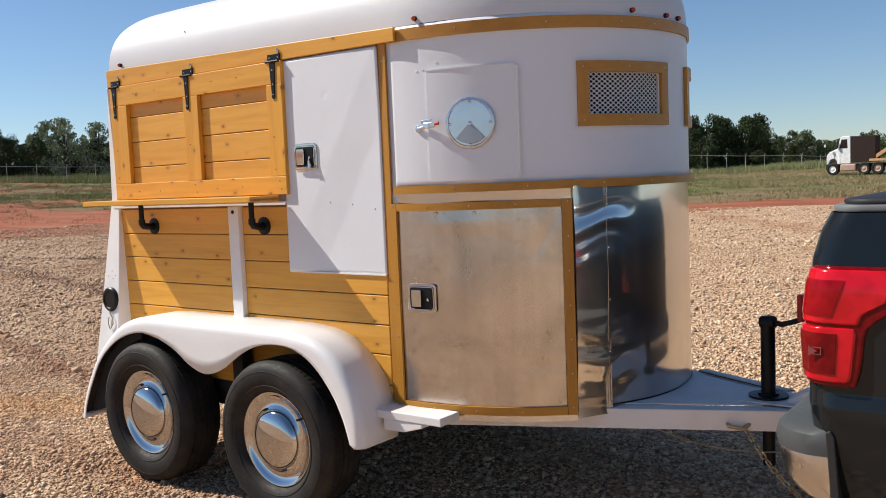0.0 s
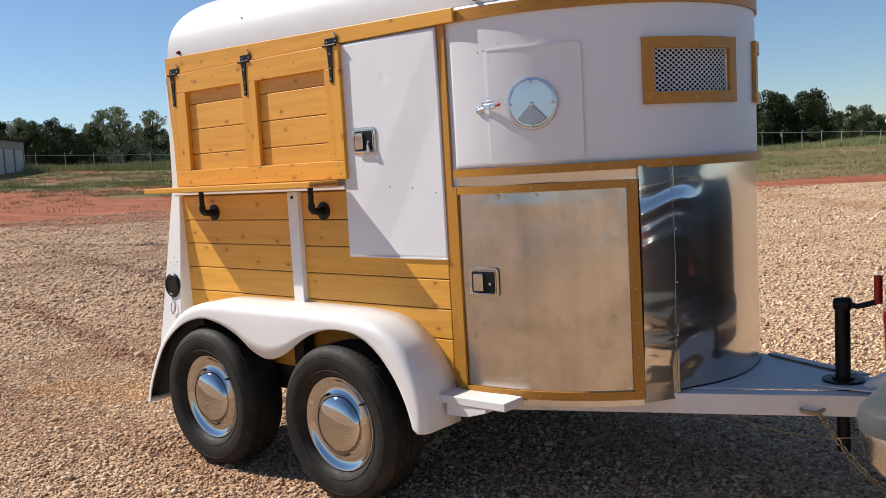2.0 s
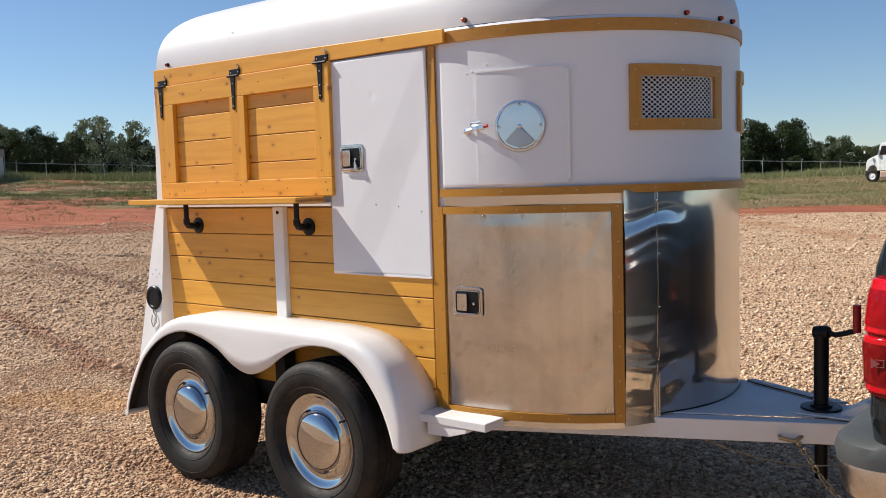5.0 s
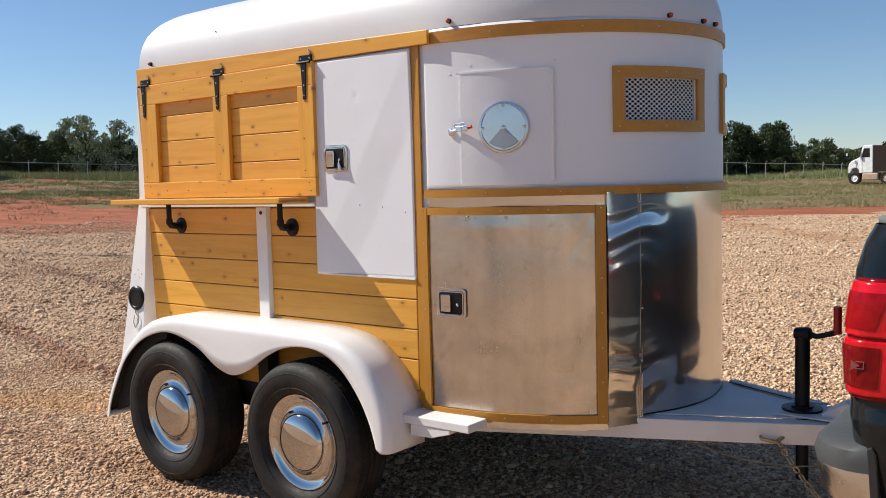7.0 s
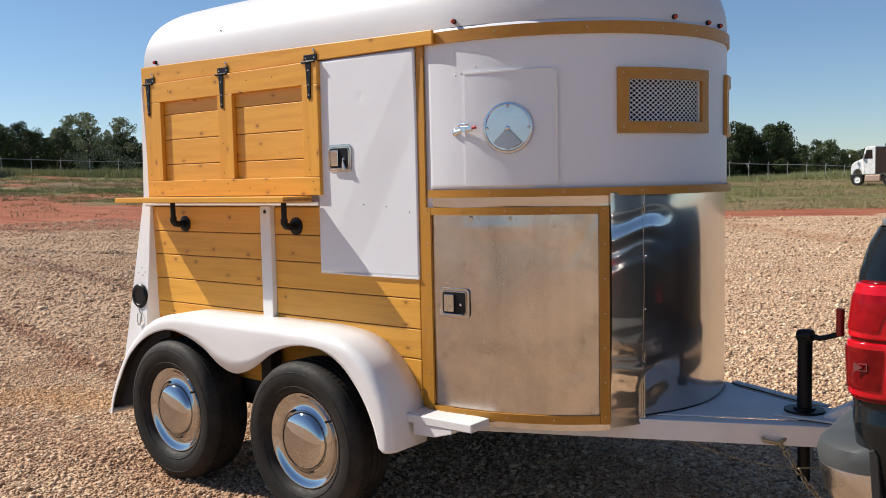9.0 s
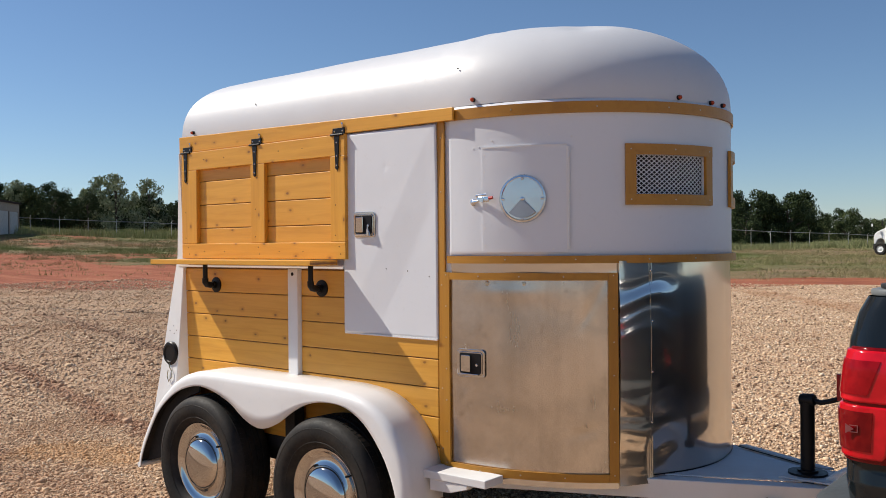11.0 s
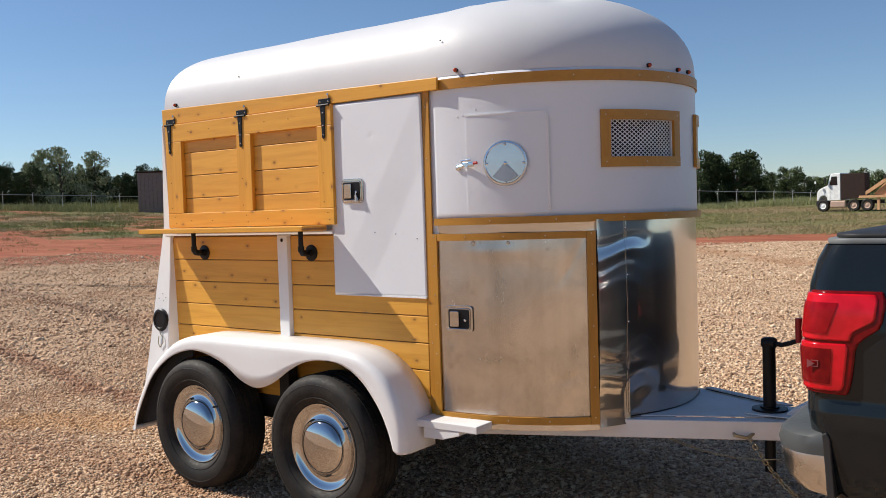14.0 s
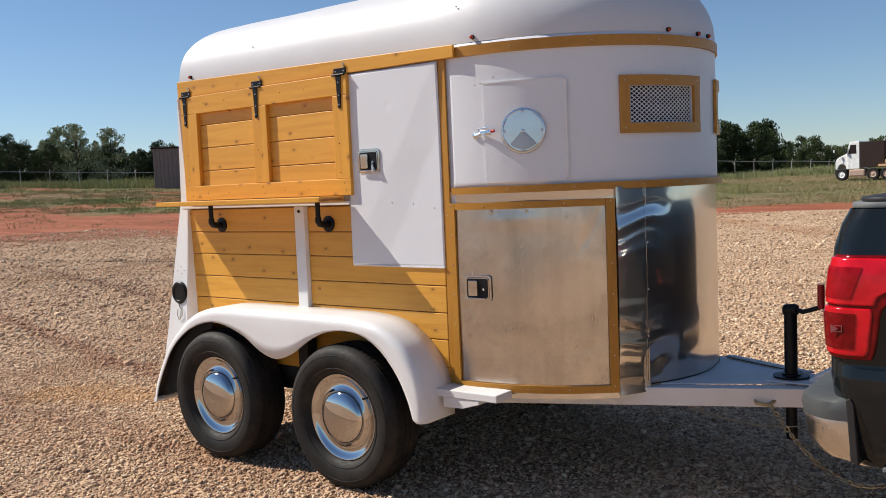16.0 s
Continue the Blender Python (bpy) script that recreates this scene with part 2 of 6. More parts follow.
def rutted(m, pos, col):
    """The colour of the yard with the ruts laid over it."""
    for (ax, ay), (bx, by), half, strength, tint in RUTS:
        size = math.hypot(bx - ax, by - ay)
        ux, uy = (bx - ax) / size, (by - ay) / size
        pair = []
        for vx, vy in ((ux, uy), (-uy, ux)):
            n = m.t.nodes.new("ShaderNodeVectorMath")
            n.operation = "DOT_PRODUCT"
            m.link(pos, n.inputs[0])
            n.inputs[1].default_value = (vx, vy, 0.0)
            pair.append(m.math("SUBTRACT", n.outputs["Value"], ax * vx + ay * vy))
        wob = m.math("MULTIPLY", m.math("SUBTRACT", m.noise(pos, 1.1, 5.0, 0.65), 0.5), half * 4.5)
        across = m.math("ABSOLUTE", m.math("ADD", pair[1], wob))
        run = m.math("ABSOLUTE", m.math("SUBTRACT", pair[0], size / 2))
        mask = m.math("MULTIPLY", m.step(across, half * 0.4, half * 1.4, 1.0, 0.0), m.step(run, size * 0.40, size * 0.52, strength, 0.0))
        col = m.mix(mask, col, tint)
    return col


# ground: pale gravel yard, red clay strip, dry grass field
m = Mat("ground")
geo = m.t.nodes.new("ShaderNodeNewGeometry")
pos = geo.outputs["Position"]


def dot(vec, k):
    n = m.t.nodes.new("ShaderNodeVectorMath")
    n.operation = "DOT_PRODUCT"
    m.link(vec, n.inputs[0])
    n.inputs[1].default_value = k
    return n.outputs["Value"]


away = m.math("ADD", dot(pos, (-0.801, 0.598, 0.0)), -27.65)
side = m.math("ADD", dot(pos, (0.598, 0.801, 0.0)), 4.56)
edge = m.noise(pos, 0.16, 6.0, 0.65)
away = m.math("ADD", away, m.math("MULTIPLY", m.math("SUBTRACT", edge, 0.5), 7.0))
width = m.math("MAXIMUM", m.math("SUBTRACT", 19.0, m.math("MULTIPLY", side, 0.55)), 2.2)
ratio = m.math("DIVIDE", away, width)
is_red = m.step(ratio, 0.0, 0.06)
patch = m.noise(pos, 0.11, 5.0, 0.6, 0.4)
is_grass = m.step(m.math("ADD", ratio, m.math("MULTIPLY", m.math("SUBTRACT", patch, 0.5), 2.6)), 1.08, 1.32)
stone = m.node("ShaderNodeTexVoronoi", Scale=30.0, Randomness=1.0)
m.link(pos, stone.inputs["Vector"])
stone2 = m.node("ShaderNodeTexVoronoi", Scale=62.0, Randomness=1.0)
m.link(pos, stone2.inputs["Vector"])
pick = m.node("ShaderNodeSeparateColor")
m.link(stone.outputs["Color"], pick.inputs[0])
gcol = m.ramp(pick.outputs[0], [(0.0, (0.26, 0.158, 0.10)), (0.35, (0.54, 0.345, 0.21)), (0.7, (0.72, 0.49, 0.305)), (1.0, (0.84, 0.63, 0.42))])
rust = m.noise(pos, 0.55, 6.0, 0.65, 0.3)
tail = m.step(dot(pos, (-0.80, -0.60, 0.0)), -3.0, 3.5)
gcol = m.mix(m.math("MULTIPLY", tail, 0.42), gcol, (0.36, 0.225, 0.14))
rut = m.node("ShaderNodeMapping", Rotation=(0.0, 0.0, radians(-62.0)), Scale=(0.07, 1.0, 1.0))
m.link(pos, rut.inputs["Vector"])
ruts = m.step(m.noise(rut.outputs[0], 0.9, 5.0, 0.6), 0.54, 0.66)
less = m.math("ADD", m.math("MULTIPLY", tail, 0.65), 0.35)
gcol = m.mix(m.math("MULTIPLY", m.math("MULTIPLY", ruts, 0.40), less), gcol, (0.28, 0.125, 0.067))
gcol = m.mix(m.math("MULTIPLY", m.math("MULTIPLY", m.step(rust, 0.5, 0.72), 0.5), less), gcol, (0.38, 0.175, 0.075))
gcol = rutted(m, pos, gcol)
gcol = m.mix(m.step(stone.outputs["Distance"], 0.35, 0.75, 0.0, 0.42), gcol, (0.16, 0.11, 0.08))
turn = m.node("ShaderNodeMapping", Rotation=(0.0, 0.0, radians(-53.0)), Scale=(0.16, 1.0, 1.0))
m.link(pos, turn.inputs["Vector"])
clay = m.ramp(m.noise(turn.outputs[0], 1.3, 8.0, 0.75), [(0.3, (0.20, 0.056, 0.030)), (0.5, (0.34, 0.112, 0.057)), (0.72, (0.46, 0.195, 0.104))])
grass = m.ramp(m.noise(pos, 0.35, 7.0, 0.7), [(0.3, (0.12, 0.105, 0.042)), (0.5, (0.22, 0.155, 0.082)), (0.7, (0.31, 0.19, 0.115))])
green = m.step(m.noise(pos, 0.05, 3.0, 0.5), 0.45, 0.62)
grass = m.mix(m.math("MULTIPLY", green, 0.7), grass, (0.115, 0.145, 0.042))
bare = m.math("MULTIPLY", m.step(m.noise(pos, 0.17, 5.0, 0.62), 0.47, 0.57), m.step(dot(pos, (-0.90, -0.44, 0.0)), 8.0, 24.0))
grass = m.mix(m.math("MULTIPLY", bare, 0.85), grass, clay)
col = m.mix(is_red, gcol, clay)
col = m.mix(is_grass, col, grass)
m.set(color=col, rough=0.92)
m.b.inputs["Specular IOR Level"].default_value = 0.2
m.bump(m.noise(pos, 2.4, 5.0, 0.7), 0.5, 0.10)
m.bump(m.math("SUBTRACT", 1.0, stone.outputs["Distance"]), 0.9, 0.022)
m.bump(m.math("SUBTRACT", 1.0, stone2.outputs["Distance"]), 0.6, 0.010)
GROUND = m.m

m = Mat("gravel_stone")
isl = m.t.nodes.new("ShaderNodeNewGeometry")
tone = m.ramp(isl.outputs["Random Per Island"], [(0.0, (0.21, 0.125, 0.075)), (0.2, (0.48, 0.305, 0.185)), (0.5, (0.71, 0.485, 0.305)), (0.8, (0.84, 0.62, 0.41)), (1.0, (0.90, 0.74, 0.55))])
rust = m.noise(isl.outputs["Position"], 0.55, 6.0, 0.65, 0.3)
far = m.t.nodes.new("ShaderNodeVectorMath")
far.operation = "DOT_PRODUCT"
m.link(isl.outputs["Position"], far.inputs[0])
far.inputs[1].default_value = (-0.80, -0.60, 0.0)
tail = m.step(far.outputs["Value"], -3.0, 3.5)
less = m.math("ADD", m.math("MULTIPLY", tail, 0.65), 0.35)
tone = m.mix(m.math("MULTIPLY", tail, 0.38), tone, (0.38, 0.235, 0.145))
rut = m.node("ShaderNodeMapping", Rotation=(0.0, 0.0, radians(-62.0)), Scale=(0.07, 1.0, 1.0))
m.link(isl.outputs["Position"], rut.inputs["Vector"])
ruts = m.step(m.noise(rut.outputs[0], 0.9, 5.0, 0.6), 0.54, 0.66)
tone = m.mix(m.math("MULTIPLY", m.math("MULTIPLY", ruts, 0.40), less), tone, (0.28, 0.125, 0.067))
tone = m.mix(m.math("MULTIPLY", m.math("MULTIPLY", m.step(rust, 0.5, 0.72), 0.5), less), tone, (0.38, 0.175, 0.075))
tone = rutted(m, isl.outputs["Position"], tone)
tone = m.mix(m.math("MULTIPLY", m.noise(isl.outputs["Position"], 90.0), 0.20), tone, (0.30, 0.22, 0.15))
m.set(color=tone, rough=0.85)
m.b.inputs["Specular IOR Level"].default_value = 0.3
STONE = m.m


def leafy(name, a, b, fresh=None):
    """Leaves or blades, each of its own tone between a and b; fresh: the tone of greener patches."""
    m = Mat(name)
    isl = m.t.nodes.new("ShaderNodeNewGeometry")
    col = m.mix(isl.outputs["Random Per Island"], a, b)
    if fresh:
        lush = m.step(m.noise(isl.outputs["Position"], 0.05, 3.0, 0.5), 0.45, 0.60, 0.10, 0.80)
        col = m.mix(lush, col, fresh)
    m.set(color=col, rough=0.7)
    m.b.inputs["Specular IOR Level"].default_value = 0.08
    return m.m


LEAF_DARK = leafy("dark_leaves", (0.034, 0.050, 0.022), (0.066, 0.088, 0.036))
LEAF_MID = leafy("green_leaves", (0.062, 0.086, 0.034), (0.120, 0.145, 0.058))
LEAF_PALE = leafy("pale_leaves", (0.20, 0.235, 0.125), (0.36, 0.385, 0.225))
DRY_GRASS = leafy("dry_grass", (0.24, 0.215, 0.095), (0.47, 0.37, 0.215), (0.17, 0.21, 0.065))
WEEDS = leafy("tall_weeds", (0.20, 0.24, 0.090), (0.43, 0.40, 0.21))
BARK = plain("bark", (0.09, 0.07, 0.05), 0.9, grain=12.0, depth=0.6)
BROWN_SHEET = plain("brown_sheet_metal", (0.23, 0.17, 0.15), 0.5)
TAN_SHEET = plain("tan_sheet_metal", (0.36, 0.30, 0.24), 0.55)
DOOR_SHEET = plain("pale_door_sheet", (0.55, 0.55, 0.53), 0.5)
FAR_WHITE = plain("far_white_paint", (0.88, 0.88, 0.86), 0.35)
FAR_ORANGE = plain("faded_orange_paint", (0.62, 0.34, 0.17), 0.6)
FAR_BROWN = plain("brown_box", (0.034, 0.019, 0.015), 0.7, gloss=0.2)
FAR_RUST = plain("pale_rust_hub", (0.50, 0.34, 0.26), 0.6)


# ---- mesh helpers ----
ORIGIN = {}


def thing(name, place, label, category, group="", kind=""):
    ob = new(name)
    ob.location = place
    ob.empty_display_size = 0.1
    ORIGIN[ob] = Vector(place)
    return tagged(ob, label, category, group, kind)


def link_mesh(name, me, material, parent, label=""):
    ob = new(name, me)
    if material and not me.materials:
        me.materials.append(material)
    if parent:
        ob.parent = parent
        ORIGIN[ob] = ORIGIN[parent]
    else:
        ORIGIN[ob] = Vector((0, 0, 0))
    if label:
        ob["label"] = label
    if name.endswith(("_set", "_row")):
        ob["kind"] = "stuff"
    return ob


def part(name, bm, material, parent, label="", smooth=False):
    """Links a bmesh, given in world places, as one mesh object under a thing or a part."""
    if parent:
        bmesh.ops.translate(bm, verts=bm.verts, vec=-ORIGIN[parent])
    bmesh.ops.recalc_face_normals(bm, faces=bm.faces)
    me = bpy.data.meshes.new(name)
    bm.to_mesh(me)
    bm.free()
    if smooth:
        me.shade_smooth()
        me.set_sharp_from_angle(angle=radians(35))
    return link_mesh(name, me, material, parent, label)


def add_box(bm, lo, hi, bevel=0.0, matrix=None):
    got = bmesh.ops.create_cube(bm, size=1.0)["verts"]
    for p in got:
        p.co = Vector([lo[i] + (p.co[i] + 0.5) * (hi[i] - lo[i]) for i in range(3)])
    if matrix:
        for p in got:
            p.co = matrix @ p.co
    if bevel > 0:
        edges = list({e for p in got for e in p.link_edges})
        bmesh.ops.bevel(bm, geom=edges, offset=bevel, segments=2, profile=0.5, affect="EDGES")


def box(lo, hi, bevel=0.0, matrix=None):
    bm = bmesh.new()
    add_box(bm, lo, hi, bevel, matrix)
    return bm


def add_prism(bm, outline, axis, lo, hi):
    """A flat outline of (u, v), pulled along an axis from lo to hi. Axis y: u, v are x, z; axis z: x, y; axis x: y, z."""
    def at(u, v, w):
        return {"y": (u, w, v), "z": (u, v, w), "x": (w, u, v)}[axis]
    a = [bm.verts.new(at(u, v, lo)) for u, v in outline]
    b = [bm.verts.new(at(u, v, hi)) for u, v in outline]
    n = len(outline)
    bm.faces.new(a)
    bm.faces.new(b[::-1])
    for i in range(n):
        bm.faces.new((a[i], b[i], b[(i + 1) % n], a[(i + 1) % n]))


def prism(outline, axis, lo, hi, bevel=0.0):
    bm = bmesh.new()
    add_prism(bm, outline, axis, lo, hi)
    if bevel > 0:
        bmesh.ops.recalc_face_normals(bm, faces=bm.faces)
        sharp = [e for e in bm.edges if len(e.link_faces) == 2 and e.calc_face_angle(0) > 0.5]
        bmesh.ops.bevel(bm, geom=sharp, offset=bevel, segments=2, profile=0.5, affect="EDGES")
    return bm


def add_tube(bm, path, radius, sides=10, closed=False):
    """A round bar along a path of places."""
    pts = [Vector(p) for p in path]
    rings = []
    n = len(pts)
    q = last = None
    for i, p in enumerate(pts):
        a = pts[i - 1] if (i > 0 or closed) else p
        b = pts[(i + 1) % n] if (i < n - 1 or closed) else p
        d = (b - a).normalized()
        q = last.rotation_difference(d) @ q if q else d.to_track_quat("Z", "Y")
        last = d
        r = radius[i] if isinstance(radius, (list, tuple)) else radius
        rings.append([bm.verts.new(p + q @ Vector((r * math.cos(k * math.tau / sides), r * math.sin(k * math.tau / sides), 0))) for k in range(sides)])
    for i in range(n if closed else n - 1):
        a, b = rings[i], rings[(i + 1) % n]
        off = 0
        if closed and i == n - 1:
            off = min(range(sides), key=lambda o: (a[0].co - b[o].co).length)
        for k in range(sides):
            bm.faces.new((a[k], a[(k + 1) % sides], b[(k + 1 + off) % sides], b[(k + off) % sides]))
    if not closed:
        bm.faces.new(rings[0][::-1])
        bm.faces.new(rings[-1])


def tube(path, radius, sides=10, closed=False):
    bm = bmesh.new()
    add_tube(bm, path, radius, sides, closed)
    return bm


def add_turned(bm, profile, place, axis, sides=32):
    """A turned body: profile of (radius, height) along the axis."""
    q = Vector(axis).to_track_quat("Z", "Y")
    rings = []
    for r, h in profile:
        if r < 1e-6:
            rings.append([bm.verts.new(Vector(place) + q @ Vector((0, 0, h)))])
        else:
            rings.append([bm.verts.new(Vector(place) + q @ Vector((r * math.cos(k * math.tau / sides), r * math.sin(k * math.tau / sides), h))) for k in range(sides)])
    for a, b in zip(rings, rings[1:]):
        for k in range(sides):
            j = (k + 1) % sides
            if len(a) == 1 and len(b) == 1:
                continue
            if len(a) == 1:
                bm.faces.new((a[0], b[j], b[k]))
            elif len(b) == 1:
                bm.faces.new((a[k], a[j], b[0]))
            else:
                bm.faces.new((a[k], a[j], b[j], b[k]))


def turned(profile, place, axis, sides=32):
    bm = bmesh.new()
    add_turned(bm, profile, place, axis, sides)
    return bm


# ---- the trailer's plan ----
SIDE = 3.2            # plane of the near side
MID = 4.04            # middle line
HALF = MID - SIDE
REAR = -4.59
NOSE_X, NOSE_A, NOSE_N = -2.39, 0.992, 2.02
FLOOR_Z, BAND_Z, RAIL_Z, ROOF_Z = 0.555, 1.555, 2.30, 2.795


def nose_point(angle, shrink=1.0):
    c, s = abs(math.cos(angle)), math.sin(angle)
    x = NOSE_X + NOSE_A * shrink * c ** (2 / NOSE_N)
    return x, MID - HALF * shrink * math.copysign(abs(s) ** (2 / NOSE_N), s)


CURVE = [Vector((*nose_point(math.pi / 2 - math.pi * i / 400), 0)) for i in range(401)]
LENGTHS = [0.0]
for p0, p1 in zip(CURVE, CURVE[1:]):
    LENGTHS.append(LENGTHS[-1] + (p1 - p0).length)
TOTAL = LENGTHS[-1]


def along(s, off=0.0):
    """The place at the length s round the nose from the near side's end, off metres outward (x, y)."""
    if s <= 0:
        return Vector((NOSE_X + s, SIDE - off, 0))
    if s >= TOTAL:
        return Vector((NOSE_X - (s - TOTAL), 2 * MID - SIDE + off, 0))
    i = int(np.searchsorted(LENGTHS, s)) - 1
    i = max(0, min(i, len(CURVE) - 2))
    a, b = CURVE[i], CURVE[i + 1]
    f = (s - LENGTHS[i]) / max(1e-9, LENGTHS[i + 1] - LENGTHS[i])
    p = a.lerp(b, f)
    lo, hi = CURVE[max(0, i - 6)], CURVE[min(len(CURVE) - 1, i + 7)]
    d = (hi - lo).normalized()
    return p + Vector((d.y, -d.x, 0)) * off


def length_at(x):
    """The length round the near half of the nose at which it reaches x."""
    if x <= NOSE_X:
        return x - NOSE_X
    i = next(i for i in range(201) if CURVE[i].x >= x)
    return LENGTHS[i]


def bent(s0, s1, z0, z1, off, thick, step=0.03, wave=None, rows=1, skip=()):
    """A plate that follows the outline from s0 to s1 and z0 to z1, with its back off metres outside the wall."""
    n = max(1, round((s1 - s0) / step))
    bm = bmesh.new()
    ss = [s0 + (s1 - s0) * i / n for i in range(n + 1)]
    zs = [z0 + (z1 - z0) * j / rows for j in range(rows + 1)]
    front, back = {}, {}
    for i, s in enumerate(ss):
        for j, z in enumerate(zs):
            w = wave(s, z) if wave else 0.0
            p = along(s, off + thick + w)
            front[i, j] = bm.verts.new((p.x, p.y, z))
            if i in (0, n) or j in (0, rows):
                p = along(s, off)
                back[i, j] = bm.verts.new((p.x, p.y, z))
    for i in range(n):
        for j in range(rows):
            bm.faces.new((front[i, j], front[i + 1, j], front[i + 1, j + 1], front[i, j + 1]))
    for i in range(n):
        for j in (0, rows):
            bm.faces.new((front[i, j], back[i, j], back[i + 1, j], front[i + 1, j]))
    for j in range(rows):
        for i in (0, n):
            bm.faces.new((front[i, j], front[i, j + 1], back[i, j + 1], back[i, j]))
    return bm


trailer = thing("horse_trailer", (-3.5, MID, 0.0), "white and honey-stained wood horse trailer made into a serving bar", "trailer")

# shell: near wall, far wall, rear wall, floor
part("side_wall", box((REAR, SIDE + 0.004, 0.50), (NOSE_X, SIDE + 0.03, RAIL_Z)), WHITE_TRIM, trailer, "white sheet side wall")
part("side_wall", box((REAR, 2 * MID - SIDE - 0.03, 0.50), (NOSE_X, 2 * MID - SIDE, RAIL_Z)), WHITE_TRIM, trailer, "white sheet side wall")
part("rear_wall", box((REAR + 0.002, SIDE + 0.031, 0.50), (REAR + 0.03, 2 * MID - SIDE - 0.031, RAIL_Z)), WHITE_TRIM, trailer)
floor_line = [(REAR + 0.032, SIDE + 0.034), (NOSE_X, SIDE + 0.034)] + [(along(TOTAL * i / 40, -0.10).x, along(TOTAL * i / 40, -0.10).y) for i in range(1, 40)] + [(NOSE_X, 2 * MID - SIDE - 0.034), (REAR + 0.032, 2 * MID - SIDE - 0.034)]
part("floor", prism(floor_line, "z", 0.53, FLOOR_Z), DARK, trailer, "dark wooden trailer floor")

# upper nose skin with two window openings
WIN_A, WIN_B = length_at(-1.628), length_at(-1.628) + 0.487
WIN_LO, WIN_HI = 1.818, 2.094
FR = 0.048
def nose_skin():
    bm = bmesh.new()
    cuts = [-0.033, WIN_A + FR, WIN_B - FR, TOTAL - WIN_B + FR, TOTAL - WIN_A - FR, TOTAL]
    ss = []
    for a, b in zip(cuts, cuts[1:]):
        n = max(2, round((b - a) / 0.035))
        ss += [(a + (b - a) * i / n) for i in range(n)]
    ss.append(TOTAL)
    zs = [BAND_Z + 0.01 + i * (WIN_LO + FR - BAND_Z - 0.01) / 6 for i in range(6)] + [WIN_LO + FR + i * (WIN_HI - WIN_LO - 2 * FR) / 4 for i in range(5)] + [WIN_HI - FR + (i + 1) * (RAIL_Z - WIN_HI + FR) / 5 for i in range(5)]
    def dent(s, z):
        return 0.0016 * noise.noise(Vector((s * 3.1, z * 3.1, 4.0)))
    grid = [[bm.verts.new((*along(s, dent(s, z))[:2], z)) for z in zs] for s in ss]
    for i in range(len(ss) - 1):
        for j in range(len(zs) - 1):
            sm, zm = (ss[i] + ss[i + 1]) / 2, (zs[j] + zs[j + 1]) / 2
            hole = (WIN_A + FR < sm < WIN_B - FR or TOTAL - WIN_B + FR < sm < TOTAL - WIN_A - FR) and WIN_LO + FR < zm < WIN_HI - FR
            if not hole:
                bm.faces.new((grid[i][j], grid[i + 1][j], grid[i + 1][j + 1], grid[i][j + 1]))
    return bm


skin = part("nose_skin", nose_skin(), WHITE, trailer, "white painted rounded nose", smooth=True)
solid = skin.modifiers.new("thickness", "SOLIDIFY")
solid.thickness, solid.offset = 0.012, -1.0

# lower nose: polished stainless wrap in sheets
SEAM = length_at(-1.545)
AL_R = length_at(-1.655)


def ripple(s, z):
    """Waves of the thin sheet: level swells that wander sideways, one crease, and a flatter stretch towards the nose's tip."""
    zz = z + 0.075 * noise.noise(Vector((s * 4.6, z * 3.0, 9.0))) + 0.050 * noise.noise(Vector((s * 1.7, z * 1.1, 3.0))) - 0.05 * (s - SEAM)
    w = 0.0060 * noise.noise(Vector((s * 1.8, z * 4.6, 1.0))) + 0.0024 * noise.noise(Vector((s * 4.0, zz * 20.0, 3.0))) + 0.0030 * noise.noise(Vector((s * 7.0, z * 7.0, 14.0)))
    for mid, half, high in ((1.455, 0.026, -0.0038), (1.375, 0.034, 0.0044), (1.300, 0.016, 0.0018), (1.235, 0.022, 0.0036), (1.15, 0.035, -0.0024), (0.79, 0.030, 0.0040), (0.71, 0.024, -0.0034), (0.64, 0.020, 0.0026)):
        w += high * math.exp(-((zz - mid) / half) ** 2)
    w += 0.062 * (min(max(z, 0.88), 1.15) - 0.88) - 0.032 * max(0.0, z - 1.15) - 0.055 * max(0.0, 0.86 - z)
    w -= 0.004 * math.exp(-abs(z - 0.855 - 0.06 * (SEAM - s)) / 0.014) * min(1.0, max(0.0, 1 - (s - SEAM) / 0.2))
    fade = min(1.0, max(0.0, (TOTAL * 0.40 - s) / 0.14)) * min(1.0, (z - FLOOR_Z + 0.02) / 0.1, (BAND_Z + 0.01 - z) / 0.08)
    turn = min(1.0, max(0.0, (s / TOTAL - 0.28) / 0.12))
    back = min(1.0, max(0.0, (s / TOTAL - 0.55) / 0.10))
    return w * fade + 0.026 * max(0.0, 1 - (s - AL_R) / 0.28) ** 2 - 0.025 * (turn * turn * (3 - 2 * turn) - back) - 0.03 * turn * max(0.0, z - 1.42)


part("backing_sheet", bent(0.0, AL_R + 0.004, FLOOR_Z - 0.02, 1.495, 0.0, 0.003), STEEL, trailer)
part("stainless_strip", bent(0.0, AL_R + 0.004, 1.496, BAND_Z + 0.01, 0.0, 0.003, 0.02, lambda s, z: 0.0080 * noise.noise(Vector((s * 4.0, z * 13.0, 5.0))) + 0.015 * max(0.0, z - 1.496), 6), STEEL, trailer, "bright stainless strip", smooth=True)
part("stainless_sheet", bent(AL_R + 0.005, SEAM, FLOOR_Z - 0.004, BAND_Z + 0.01, 0.0, 0.003, 0.010, ripple, 110), STEEL, trailer, "rippled mirror-bright stainless sheet", smooth=True)
